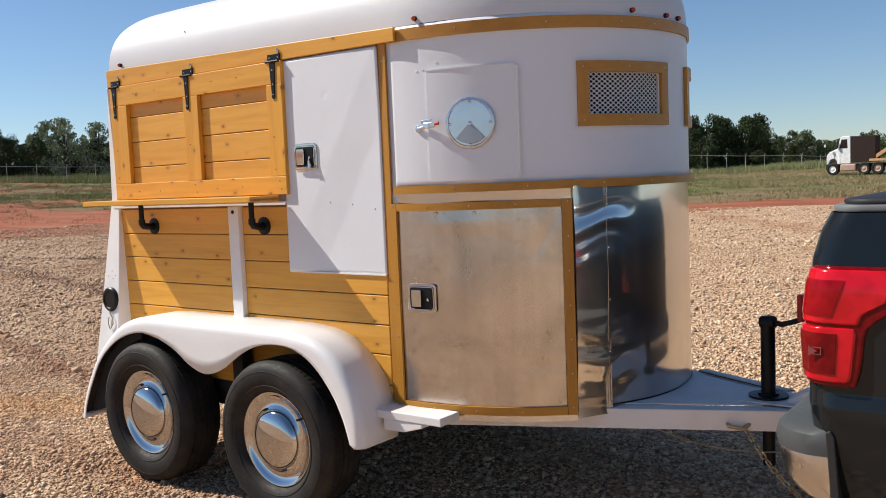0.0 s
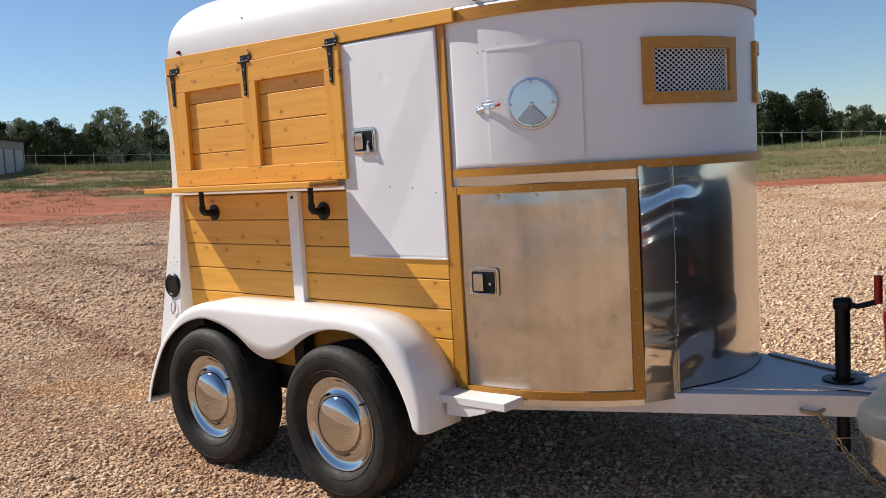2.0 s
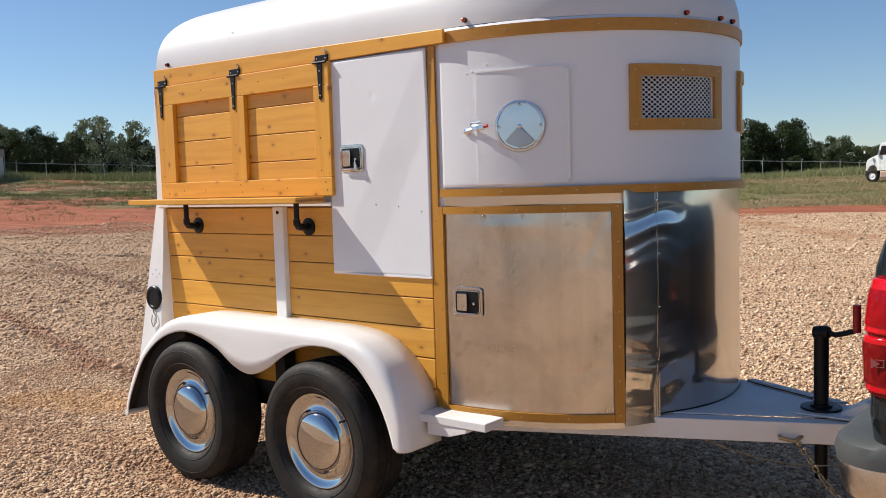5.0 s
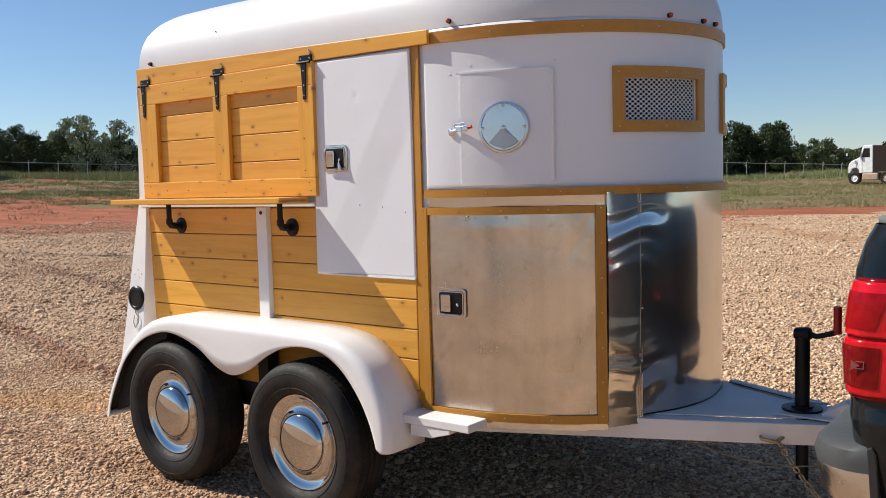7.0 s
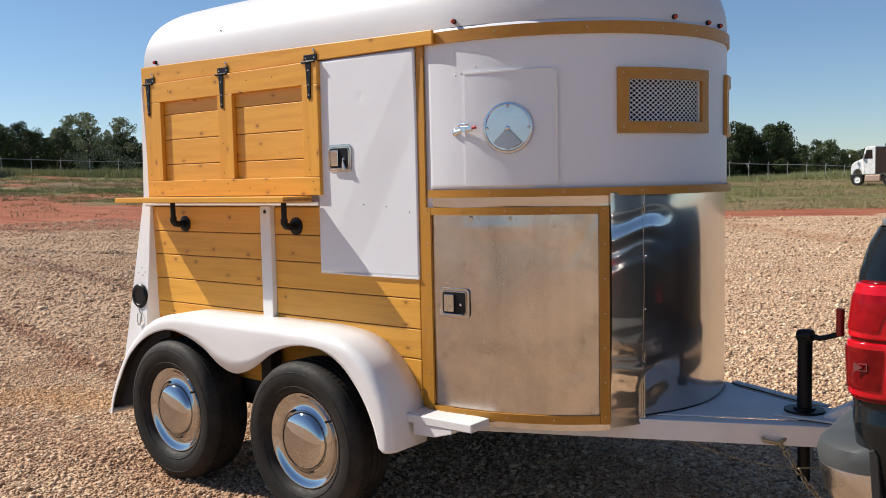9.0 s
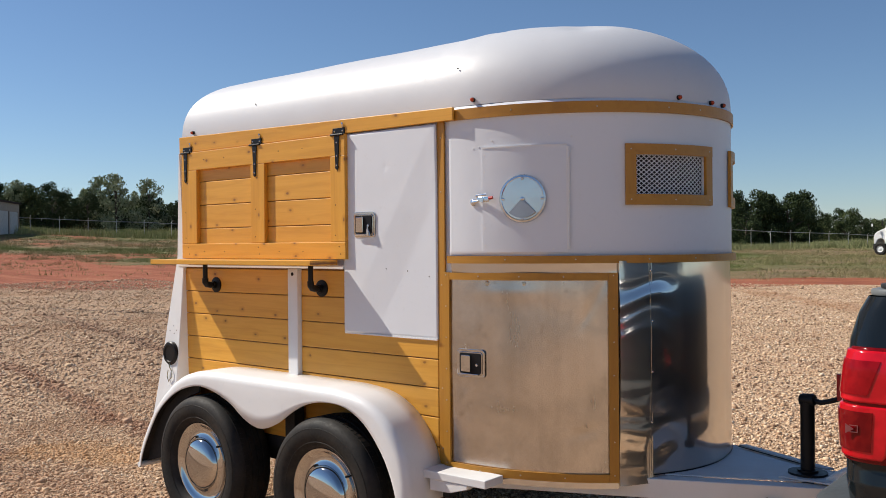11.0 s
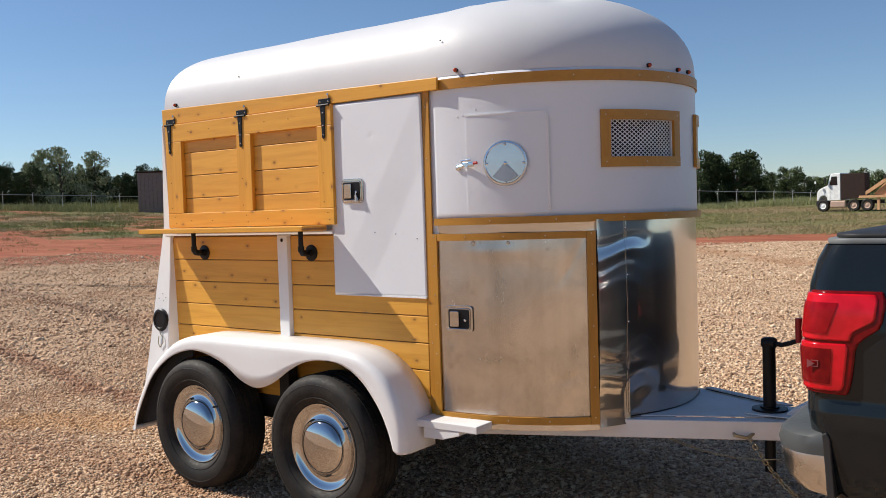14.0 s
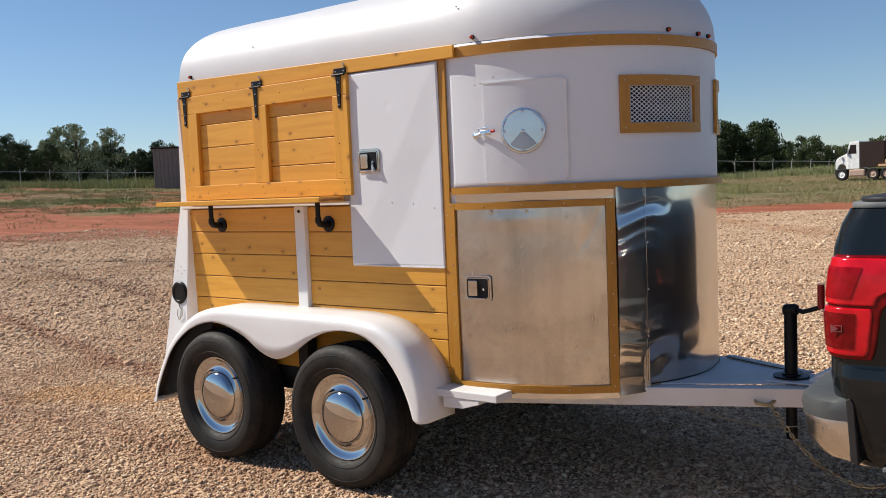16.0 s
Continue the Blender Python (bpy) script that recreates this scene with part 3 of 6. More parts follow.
part("stainless_sheet", bent(SEAM - 0.012, TOTAL, FLOOR_Z - 0.01, BAND_Z + 0.01, 0.0014, 0.003, 0.016, ripple, 110), STEEL, trailer, "rippled mirror-bright stainless sheet", smooth=True)
bm = bmesh.new()
for k in range(5):
    p = along(SEAM - 0.004, 0.0046 + ripple(SEAM, 0.60 + 0.23 * k))
    add_turned(bm, [(0.0, 0.004), (0.004, 0.003), (0.006, 0.0)], (p.x, p.y, 0.60 + 0.23 * k), (0.75, -0.66, 0), 8)
part("rivet_row", bm, ZINC, trailer, smooth=True)

# roof shell
def roof_shell():
    """Domed roof: rings that shrink as they rise; squarer over the box, rounder at the nose."""
    bm = bmesh.new()
    levels, per, n = 24, 56, 28
    rings = []
    for k in range(levels + 1):
        s = min(1.0, math.sin(k / levels * math.pi / 2))
        def narrow(power):
            return max(0.05, (1 - s ** power) ** (1 / power)) if k < levels else 0.05
        front, box_side, back = narrow(2.3), narrow(2.7), narrow(2.6)
        rear = REAR + 0.30 * (1 - back)
        top = ROOF_Z - RAIL_Z
        ring = []
        for i in range(per + 1):
            x, y = nose_point(math.pi / 2 - math.pi * i / per, 1.0)
            f = min(1.0, max(0.0, (x - NOSE_X) / 0.5))
            shrink = box_side + (front - box_side) * f
            x, y = nose_point(math.pi / 2 - math.pi * i / per, shrink)
            ring.append((x, y))
        y1 = MID + HALF * box_side
        for i in range(1, n + 1):
            ring.append((NOSE_X + (rear - NOSE_X) * i / n, y1))
        for i in range(1, 9):
            ring.append((rear, y1 + (MID - HALF * box_side - y1) * i / 8))
        for i in range(1, n):
            ring.append((rear + (NOSE_X - rear) * i / n, MID - HALF * box_side))
        out = []
        for x, y in ring:
            z = RAIL_Z + top * s
            z += 0.004 * noise.noise(Vector((x * 2.3, y * 2.3, z * 2.0)))
            z -= 0.040 * s * min(1.0, max(0.0, (-1.95 - x) / 0.60))
            z -= 0.006 * math.exp(-((x + 2.33) / 0.025) ** 2) * s
            if s > 0.55:
                z -= 0.028 * math.exp(-(((x + 1.95) / 0.10) ** 2 + ((y - 3.70) / 0.12) ** 2))
            out.append(bm.verts.new((x, y, z)))
        rings.append(out)
    for a, b in zip(rings, rings[1:]):
        c = len(a)
        for i in range(c):
            bm.faces.new((a[i], a[(i + 1) % c], b[(i + 1) % c], b[i]))
    bm.faces.new(rings[-1])
    return bm


roof = part("roof", roof_shell(), WHITE_ROOF, trailer, "white domed sheet-metal roof with small dents", smooth=True)
bm = bmesh.new()
for x, z in ((-3.884, 2.484), (-3.117, 2.455), (-2.36, 2.49)):
    add_turned(bm, [(0.0, 0.002), (0.003, 0.001), (0.004, -0.004)], (x, SIDE + 0.021, z), (0, -1, 0.2), 8)
part("rivet_row", bm, BLACK, trailer)

# fascia board over shutter and side door, and the bands round the nose
part("fascia_board", prism([(-4.575, 2.236), (-2.352, 2.236), (-2.352, 2.298), (-4.577, 2.338)], "y", SIDE - 0.031, SIDE - 0.015, 0.003), WOOD_X, trailer, "honey-stained pine fascia board")
part("backing_strip", box((-4.56, SIDE - 0.0145, 2.244), (-2.43, SIDE - 0.001, 2.293)), WOOD_TRIM, trailer)
part("upper_band", bent(-0.02, TOTAL, 2.236, 2.287, 0.002, 0.009), WOOD_TRIM, trailer, "ochre wooden band round the nose")
part("lower_band", bent(-0.012, TOTAL, 1.555, 1.590, 0.008, 0.013), WOOD_TRIM, trailer, "ochre wooden band round the nose")
part("corner_trim", box((-2.466, SIDE - 0.010, 0.56), (-2.424, SIDE - 0.001, 2.239), 0.002), WOOD_TRIM_Z, trailer, "ochre upright corner trim")
bm = bmesh.new()
for s, z in ((0.02, 2.262), (0.33, 2.262), (0.72, 2.262), (1.06, 2.262), (1.25, 2.262), (0.30, 1.573), (0.62, 1.573), (0.95, 1.573), (1.2, 1.573)):
    p = along(s, 0.012 if z > 2 else 0.022)
    q = along(s, 0.05) - p
    add_turned(bm, [(0.0, 0.002), (0.003, 0.0015), (0.0045, -0.002)], (p.x, p.y, z), q, 8)
for z in (2.16, 1.9, 1.45, 0.66, 0.95):
    add_turned(bm, [(0.0, 0.002), (0.003, 0.0015), (0.0045, -0.002)], (-2.445, SIDE - 0.010, z), (0, -1, 0), 8)
part("screw_set", bm, SCREW, trailer, smooth=True)

# marker lamps under the roof line
for s, z in ((length_at(-2.26), 2.325), (length_at(-1.468), 2.312), (TOTAL * 0.5 - 0.10, 2.305), (TOTAL * 0.5 + 0.02, 2.305), (-2.075, 2.362)):
    p = along(s, 0.006)
    q = along(s, 0.05) - p
    lamp = part("marker_lamp", turned([(0.011, -0.02), (0.011, 0.004), (0.010, 0.006)], (p.x, p.y, z), q, 16), BLACK, trailer, "small round orange marker lamp", smooth=True)
    part("lens", turned([(0.010, 0.005), (0.009, 0.011), (0.005, 0.015), (0.0, 0.016)], (p.x, p.y, z), q, 16), LENS_ORANGE, lamp, smooth=True)

# side door: creased white sheet
def door_out(x, z):
    """How far the bent sheet stands off the wall: a crease runs from its upper corner down across it."""
    a, b = Vector((-2.531, 2.15)), Vector((-2.99, 1.39))
    d = (b - a).normalized()
    under = max(0.0, (z - a.y) * d.x - (x - a.x) * d.y)
    out = 0.0135 - 0.003 * (x + 3.10) / 0.632 - 0.045 * min(under, 0.20)
    out += 0.0012 * noise.noise(Vector((x * 5, z * 5, 2.0)))
    out -= 0.005 * math.exp(-(((x + 2.53) / 0.05) ** 2 + ((z - 1.30) / 0.05) ** 2))
    out = max(0.002, out)
    return out - 0.0025 * math.exp(-(((x + 2.80) / 0.014) ** 2 + ((z - 2.04) / 0.014) ** 2))


def door_sheet():
    bm = bmesh.new()
    x0, x1, z0, z1 = -3.10, -2.468, 1.187, 2.229
    nx, nz = 52, 80
    grid = []
    for i in range(nx + 1):
        col = []
        for j in range(nz + 1):
            x, z = x0 + (x1 - x0) * i / nx, z0 + (z1 - z0) * j / nz
            col.append(bm.verts.new((x, SIDE - door_out(x, z), z)))
        grid.append(col)
    for i in range(nx):
        for j in range(nz):
            bm.faces.new((grid[i][j], grid[i + 1][j], grid[i + 1][j + 1], grid[i][j + 1]))
    return bm


side_door = part("side_door", door_sheet(), WHITE, trailer, "creased white sheet-metal door, shut", smooth=True)
mod = side_door.modifiers.new("thickness", "SOLIDIFY")
mod.thickness, mod.offset = 0.012, 1.0
part("door_edge", box((-3.103, SIDE - 0.021, 1.180), (-2.468, SIDE - 0.001, 1.1865)), WHITE_TRIM, side_door)


def paddle_latch(x, y, z, turn, parent):
    """A chrome paddle latch with a black recess; turn: the wall's yaw in degrees."""
    place = Matrix.Translation((x, y, z)) @ Matrix.Rotation(radians(turn), 4, "Z")
    def rounded(u, w, r, y0, y1, shift=0.0):
        line = [(shift + sx * (u - r) + r * math.cos(a), sz * (w - r) + r * math.sin(a)) for sx, sz, a0 in ((1, 1, 0), (-1, 1, 1), (-1, -1, 2), (1, -1, 3)) for a in [(a0 + k / 4) * math.pi / 2 for k in range(5)]]
        bm = prism(line, "y", y0, y1, 0.0022)
        bm.transform(place)
        return bm

    latch = part("latch", rounded(0.078, 0.066, 0.018, -0.006, 0.0), CHROME, parent, "chrome paddle latch in a dark recess")
    part("rim", rounded(0.066, 0.054, 0.014, -0.0095, -0.0062), CHROME, latch)
    part("recess", rounded(0.060, 0.048, 0.010, -0.0120, -0.0097), BLACK, latch)
    part("paddle", rounded(0.026, 0.039, 0.006, -0.0235, -0.0122, -0.020), CHROME, latch)
    part("lock_cylinder", turned([(0.007, 0.0), (0.007, 0.004), (0.005, 0.006), (0.0, 0.006)], place @ Vector((0.038, -0.0122, -0.006)), (0, -1, 0), 14), ZINC, latch, smooth=True)
    part("lip", box((-0.056, -0.020, -0.056), (0.050, -0.0122, -0.047), 0.003, place), CHROME, latch)
    for u in (-0.071, 0.071):
        for w in (-0.057, 0.057):
            part("screw", turned([(0.0, 0.0018), (0.003, 0.0012), (0.0045, -0.001)], place @ Vector((u * 0.985, -0.0062, w * 0.98)), (0, -1, 0), 8), ZINC, latch)
    return latch


latch = paddle_latch(-2.945, SIDE - 0.0245, 1.752, -1, side_door)
bm = bmesh.new()
add_box(bm, (-2.909, SIDE - 0.048, 1.728), (-2.904, SIDE - 0.040, 1.748), 0.001)
add_box(bm, (-2.914, SIDE - 0.047, 1.694), (-2.900, SIDE - 0.0445, 1.730), 0.001, None)
add_tube(bm, [(-2.904, SIDE - 0.046, 1.726), (-2.895, SIDE - 0.046, 1.714), (-2.892, SIDE - 0.046, 1.694)], 0.0025, 6)
part("key", bm, ZINC, latch, "keys left in the lock")

# lower metal door on the curve
L0, L1 = length_at(-2.424), AL_R
def door_wave(s, z):
    w = 0.0045 * noise.noise(Vector((s * 2.6, z * 2.2, 11.0))) + 0.0012 * noise.noise(Vector((s * 7.0, z * 6.0, 2.0)))
    w -= 0.0008 * max(0.0, (z - 1.33) / 0.17) ** 2
    w -= 0.0020 * math.exp(-(((s - L1 + 0.15) / 0.07) ** 2 + ((z - 0.79 - 0.25 * (s - L1 + 0.15)) / 0.022) ** 2))
    fold = (s - L1 + 0.055) + 0.55 * (1.47 - z)
    w -= 0.0016 * math.exp(-(fold / 0.022) ** 2) * min(1.0, max(0.0, (z - 1.22) / 0.1))
    w += 0.0022 * math.exp(-(((s - L0 - 0.34) / 0.16) ** 2 + ((z - 1.42) / 0.035) ** 2))
    w -= 0.0015 * math.exp(-(((s - L0 - 0.10) / 0.05) ** 2 + ((z - 0.98) / 0.03) ** 2))
    return w


metal_door = part("metal_door", bent(L0 + 0.006, L1 - 0.006, 0.575, 1.505, 0.009, 0.004, 0.012, door_wave, 80), ALU, trailer, "dull aluminium door with ochre wooden frame, shut", smooth=True)
part("stile", bent(L0, L0 + 0.036, 0.567, 1.512, 0.014, 0.012), WOOD_TRIM_Z, metal_door, "ochre wooden frame")
part("stile", bent(L1 - 0.042, L1, 0.567, 1.512, 0.014, 0.012), WOOD_TRIM_Z, metal_door, "ochre wooden frame")
part("rail", bent(L0 + 0.037, L1 - 0.043, 1.478, 1.511, 0.014, 0.011), WOOD_TRIM, metal_door, "ochre wooden frame")
part("rail", bent(L0 + 0.037, L1 - 0.043, 0.568, 0.605, 0.014, 0.011), WOOD_TRIM, metal_door, "ochre wooden frame")
bm = bmesh.new()
for s, z in [(L0 + 0.018, 0.6 + 0.15 * k) for k in range(7)] + [(L1 - 0.02, 0.6 + 0.15 * k) for k in range(7)] + [(L0 + 0.2 * k, 1.495) for k in range(1, 4)] + [(L0 + 0.2 * k, 0.586) for k in range(1, 4)]:
    p = along(s, 0.026)
    add_turned(bm, [(0.0, 0.002), (0.003, 0.0015), (0.0045, -0.003)], (p.x, p.y, z), along(s, 0.06) - p, 8)
for s in (0.24, 0.42, 0.6):
    p = along(L0 + s, 0.012)
    add_turned(bm, [(0.0, 0.003), (0.008, 0.002), (0.012, -0.002)], (p.x, p.y, 1.462), along(L0 + s, 0.06) - p, 10)
part("screw_set", bm, SCREW, metal_door, smooth=True)
p = along(length_at(-2.275), 0.012)
paddle_latch(p.x, p.y, 1.085, 4, metal_door)

# vent panel with round butterfly vent and hasp
VA, VB = length_at(-2.213), length_at(-1.834)
panel = part("vent_panel", bent(VA, VB, 1.606, 2.092, 0.001, 0.005, 0.03), WHITE, trailer, "white square access panel with round zinc vent", smooth=True)
part("hinge_strip", bent(VB - 0.004, VB + 0.012, 1.62, 2.085, 0.002, 0.008), WHITE_TRIM, panel)
part("drip_edge", bent(VA, VB, 2.091, 2.097, 0.001, 0.007), WHITE_TRIM, panel)
vs = length_at(-2.017)
p = along(vs, 0.005)
q = (along(vs, 0.06) - along(vs, 0.0)).normalized()
vent = part("round_vent", turned([(0.112, 0.0), (0.112, 0.004), (0.108, 0.010), (0.100, 0.011), (0.097, 0.008), (0.0, 0.008)], (p.x, p.y, 1.852), q, 48), ZINC, panel, "round zinc butterfly vent", smooth=True)
turn_q = q.to_track_quat("Z", "Y")
bm = bmesh.new()
ring = [(0.0, 0.004)] + [(0.088 * math.cos(-2.36 + 0.105 * i), 0.088 * math.sin(-2.36 + 0.105 * i)) for i in range(16)]
top = [bm.verts.new(Vector((p.x, p.y, 1.852)) + turn_q @ Vector((u, w, 0.0125 + 0.10 * max(0.0, -w - 0.004)))) for u, w in ring]
low = [bm.verts.new(Vector((p.x, p.y, 1.852)) + turn_q @ Vector((u, w, 0.0085))) for u, w in ring]
bm.faces.new(top)
for i in range(len(ring)):
    j = (i + 1) % len(ring)
    bm.faces.new((top[i], low[i], low[j], top[j]))
part("vent_blade", bm, GALV, vent, "dull grey vent blade")
part("vent_pivot", turned([(0.009, 0.008), (0.009, 0.015), (0.0, 0.017)], (p.x, p.y, 1.852), q, 12), ZINC, vent)
bm = bmesh.new()
for a in range(4):
    c = Vector((p.x, p.y, 1.852)) + turn_q @ Vector((0.092 * math.cos(a * math.pi / 2), 0.092 * math.sin(a * math.pi / 2), 0.009))
    add_turned(bm, [(0.0, 0.004), (0.005, 0.003), (0.007, 0.0)], c, q, 8)
part("screw_set", bm, ZINC, vent)
hs = VA - 0.05
p = along(hs, 0.003)
bm = bmesh.new()
add_turned(bm, [(0.016, 0.0), (0.016, 0.012), (0.010, 0.022), (0.0, 0.024)], (p.x, p.y, 1.842), (0, -1, 0), 14)
add_tube(bm, [(p.x, p.y - 0.022, 1.842), (p.x + 0.05, p.y - 0.026, 1.849), (p.x + 0.10, p.y - 0.020, 1.858)], 0.007, 8)
add_tube(bm, [(p.x + 0.055, p.y - 0.012, 1.852), (p.x + 0.055, p.y - 0.042, 1.852)], 0.012, 8)
add_box(bm, (p.x + 0.03, p.y - 0.034, 1.842), (p.x + 0.098, p.y - 0.012, 1.866), 0.004)
add_tube(bm, [(p.x + 0.03, p.y - 0.02, 1.858), (p.x + 0.022, p.y - 0.03, 1.872), (p.x + 0.08, p.y - 0.03, 1.876)], 0.005, 6)
for vert in bm.verts:
    vert.co.y = p.y + (vert.co.y - p.y) * 0.30
hasp = part("hasp", bm, ZINC, trailer, "zinc hold-down clamp", smooth=True)
part("grip", tube([(p.x + 0.099, p.y - 0.012, 1.858), (p.x + 0.119, p.y - 0.010, 1.860)], 0.0075, 8), RED_GRIP, hasp, "red grip")

bm = bmesh.new()
for k in range(9):
    p0, z0 = along(VB + 0.006, 0.011), 1.63 + k * 0.05
    add_tube(bm, [(p0.x, p0.y, z0), (p0.x, p0.y, z0 + 0.042)], 0.0045, 6)
part("knuckle_row", bm, WHITE_TRIM, panel)
bm = bmesh.new()
for s0, z0 in ((VA - 0.02, 2.10), (VA - 0.05, 2.095), (VA + 0.05, 2.125), (VB - 0.08, 2.14), (VB + 0.02, 2.13), (VA + 0.012, 2.06), (VA + 0.012, 1.98), (VA + 0.012, 1.72), (VA + 0.012, 1.64), (VB + 0.10, 1.63), (0.52, 1.62)):
    p0 = along(s0, 0.0065 if VA < s0 < VB and z0 < 2.09 else 0.0012)
    add_turned(bm, [(0.0, 0.0002), (0.004, -0.0002), (0.006, -0.004)], (p0.x, p0.y, z0), along(s0, 0.05) - p0, 8)
part("rivet_row", bm, WHITE_TRIM, trailer, smooth=True)
bm = bmesh.new()
for x0, z0 in ((-2.80, 1.525), (-2.66, 1.515), (-2.52, 1.49)):
    add_turned(bm, [(0.0, 0.001), (0.003, 0.0008), (0.003, -0.004)], (x0, SIDE - door_out(x0, z0) - 0.0125, z0), (0, -1, 0), 8)
part("hole_row", bm, DARK, side_door)

# mesh windows in the nose
def window(s0, s1):
    frame_part = part("nose_window", bent(s0, s1, WIN_HI - FR, WIN_HI, 0.002, 0.016), WOOD_TRIM, trailer, "ochre wooden window frame with white diamond mesh", smooth=False)
    part("rail", bent(s0, s1, WIN_LO, WIN_LO + FR, 0.002, 0.016), WOOD_TRIM, frame_part)
    for a, b in ((s0, s0 + FR), (s1 - FR, s1)):
        part("stile", bent(a, b, WIN_LO + FR, WIN_HI - FR, 0.002, 0.015), WOOD_TRIM_Z, frame_part)
    # added near-black sheet: gives the openings the darkness of an unlit interior
    part("inner_lining", bent(s0 - 0.12, s1 + 0.12, 1.66, 2.25, -0.13, 0.004), INSIDE_SHADE, frame_part)
    bm = bmesh.new()
    u0, u1, z0, z1 = s0 + FR - 0.01, s1 - FR + 0.01, WIN_LO + FR - 0.01, WIN_HI - FR + 0.01
    pitch, slope = 0.0262, 0.78
    k = u0 - (z1 - z0) / slope
    while k < u1:
        for sign in (1, -1):
            pts = []
            for i in range(25):
                f = i / 24
                u = k + f * (z1 - z0) / slope
                z = z0 + f * (z1 - z0) if sign > 0 else z1 - f * (z1 - z0)
                if u0 <= u <= u1:
                    pts.append((u, z))
            if len(pts) > 1:
                rows = []
                for u, z in pts:
                    for dz in (-0.0024, 0.0024):
                        c = along(u, -0.004)
                        rows.append(bm.verts.new((c.x, c.y, z + dz)))
                for i in range(len(pts) - 1):
                    bm.faces.new((rows[2 * i], rows[2 * i + 2], rows[2 * i + 3], rows[2 * i + 1]))
        k += pitch
    mesh = part("diamond_mesh", bm, WHITE, frame_part, "white expanded-metal mesh")
    th = mesh.modifiers.new("thickness", "SOLIDIFY")
    th.thickness = 0.0025
    bm = bmesh.new()
    for s in (s0 + 0.024, (s0 + s1) / 2, s1 - 0.024):
        for z in (WIN_LO + 0.024, WIN_HI - 0.024):
            c = along(s, 0.018)
            add_turned(bm, [(0.0, 0.002), (0.003, 0.0015), (0.0045, -0.003)], (c.x, c.y, z), along(s, 0.06) - c, 8)
    part("screw_set", bm, SCREW, frame_part)


window(WIN_A, WIN_B)
window(TOTAL - WIN_B, TOTAL - WIN_A)

# serving shutter: frame boards over recessed planks
SH_L, SH_R, SH_B, SH_T = -4.532, -3.068, 1.572, 2.232
shutter = part("shutter", box((SH_L + 0.02, SIDE - 0.012, SH_B + 0.01), (SH_R - 0.02, SIDE - 0.001, SH_T - 0.005)), WOOD_EDGE, trailer, "honey-stained pine serving shutter, closed")
for a, b in ((1.640, 1.756), (1.760, 1.900), (1.904, 2.045), (2.049, 2.16)):
    for x0, x1 in ((-4.40, -3.83), (-3.745, -3.165)):
        part("plank", box((x0, SIDE - 0.020, a), (x1, SIDE - 0.0125, b), 0.003), WOOD_PALE, shutter)
Y0, Y1 = SIDE - 0.046, SIDE - 0.021
part("top_rail", box((SH_L, Y0, 2.120), (SH_R, Y1, SH_T), 0.003), WOOD_X, shutter)
part("bottom_rail", box((SH_L, Y0, SH_B), (SH_R, Y1, 1.664), 0.003), WOOD_X, shutter)
for x0, x1 in ((SH_L, -4.376), (-3.850, -3.725), (-3.180, SH_R)):
    part("stile", box((x0, Y0, 1.6645), (x1, Y1, 2.1195), 0.003), WOOD_Z, shutter)
bm = bmesh.new()
for x in (SH_L + 0.06, -3.79, SH_R - 0.055):
    for z in (1.60, 1.64, 1.70, 1.86, 2.04, 2.15):
        add_turned(bm, [(0.0, 0.0015), (0.003, 0.001), (0.004, -0.002)], (x + 0.02 * math.sin(z * 40), Y0, z), (0, -1, 0), 8)
for x in (-4.3, -4.1, -3.6, -3.4):
    for z in (1.615, 2.18):
        add_turned(bm, [(0.0, 0.0015), (0.003, 0.001), (0.004, -0.002)], (x, Y0, z), (0, -1, 0), 8)
part("nail_set", bm, BLACK, shutter)
for x in (-4.485, -3.806, -3.124):
    hinge = part("strap_hinge", prism([(x - 0.045, 2.232), (x + 0.045, 2.232), (x + 0.045, 2.268), (x - 0.045, 2.268)], "y", SIDE - 0.0365, SIDE - 0.0315, 0.001), BLACK, trailer, "black T-strap hinge")
    part("strap", prism([(x - 0.019, 2.226), (x + 0.019, 2.226), (x + 0.010, 2.07), (x + 0.012, 2.055), (x, 2.045), (x - 0.012, 2.055), (x - 0.010, 2.07)], "y", SIDE - 0.0515, SIDE - 0.0465, 0.001), BLACK, hinge)
    part("pin", tube([(x - 0.046, SIDE - 0.050, 2.231), (x + 0.046, SIDE - 0.050, 2.231)], 0.006, 8), BLACK, hinge)
    bm = bmesh.new()
    for dx, z in ((-0.03, 2.252), (0.03, 2.252), (0, 2.19), (0, 2.12), (0, 2.07)):
        add_turned(bm, [(0.0, 0.003), (0.0035, 0.002), (0.005, 0.0)], (x + dx, SIDE - (0.0365 if abs(dx) > 0 else 0.0515), z), (0, -1, 0), 8)
    add_turned(bm, [(0.0, 0.028), (0.004, 0.026), (0.006, 0.018), (0.003, 0.0)], (x + 0.03, SIDE - 0.034, 2.268), (0, -0.2, 1), 8)
    part("screw_set", bm, ZINC, hinge)

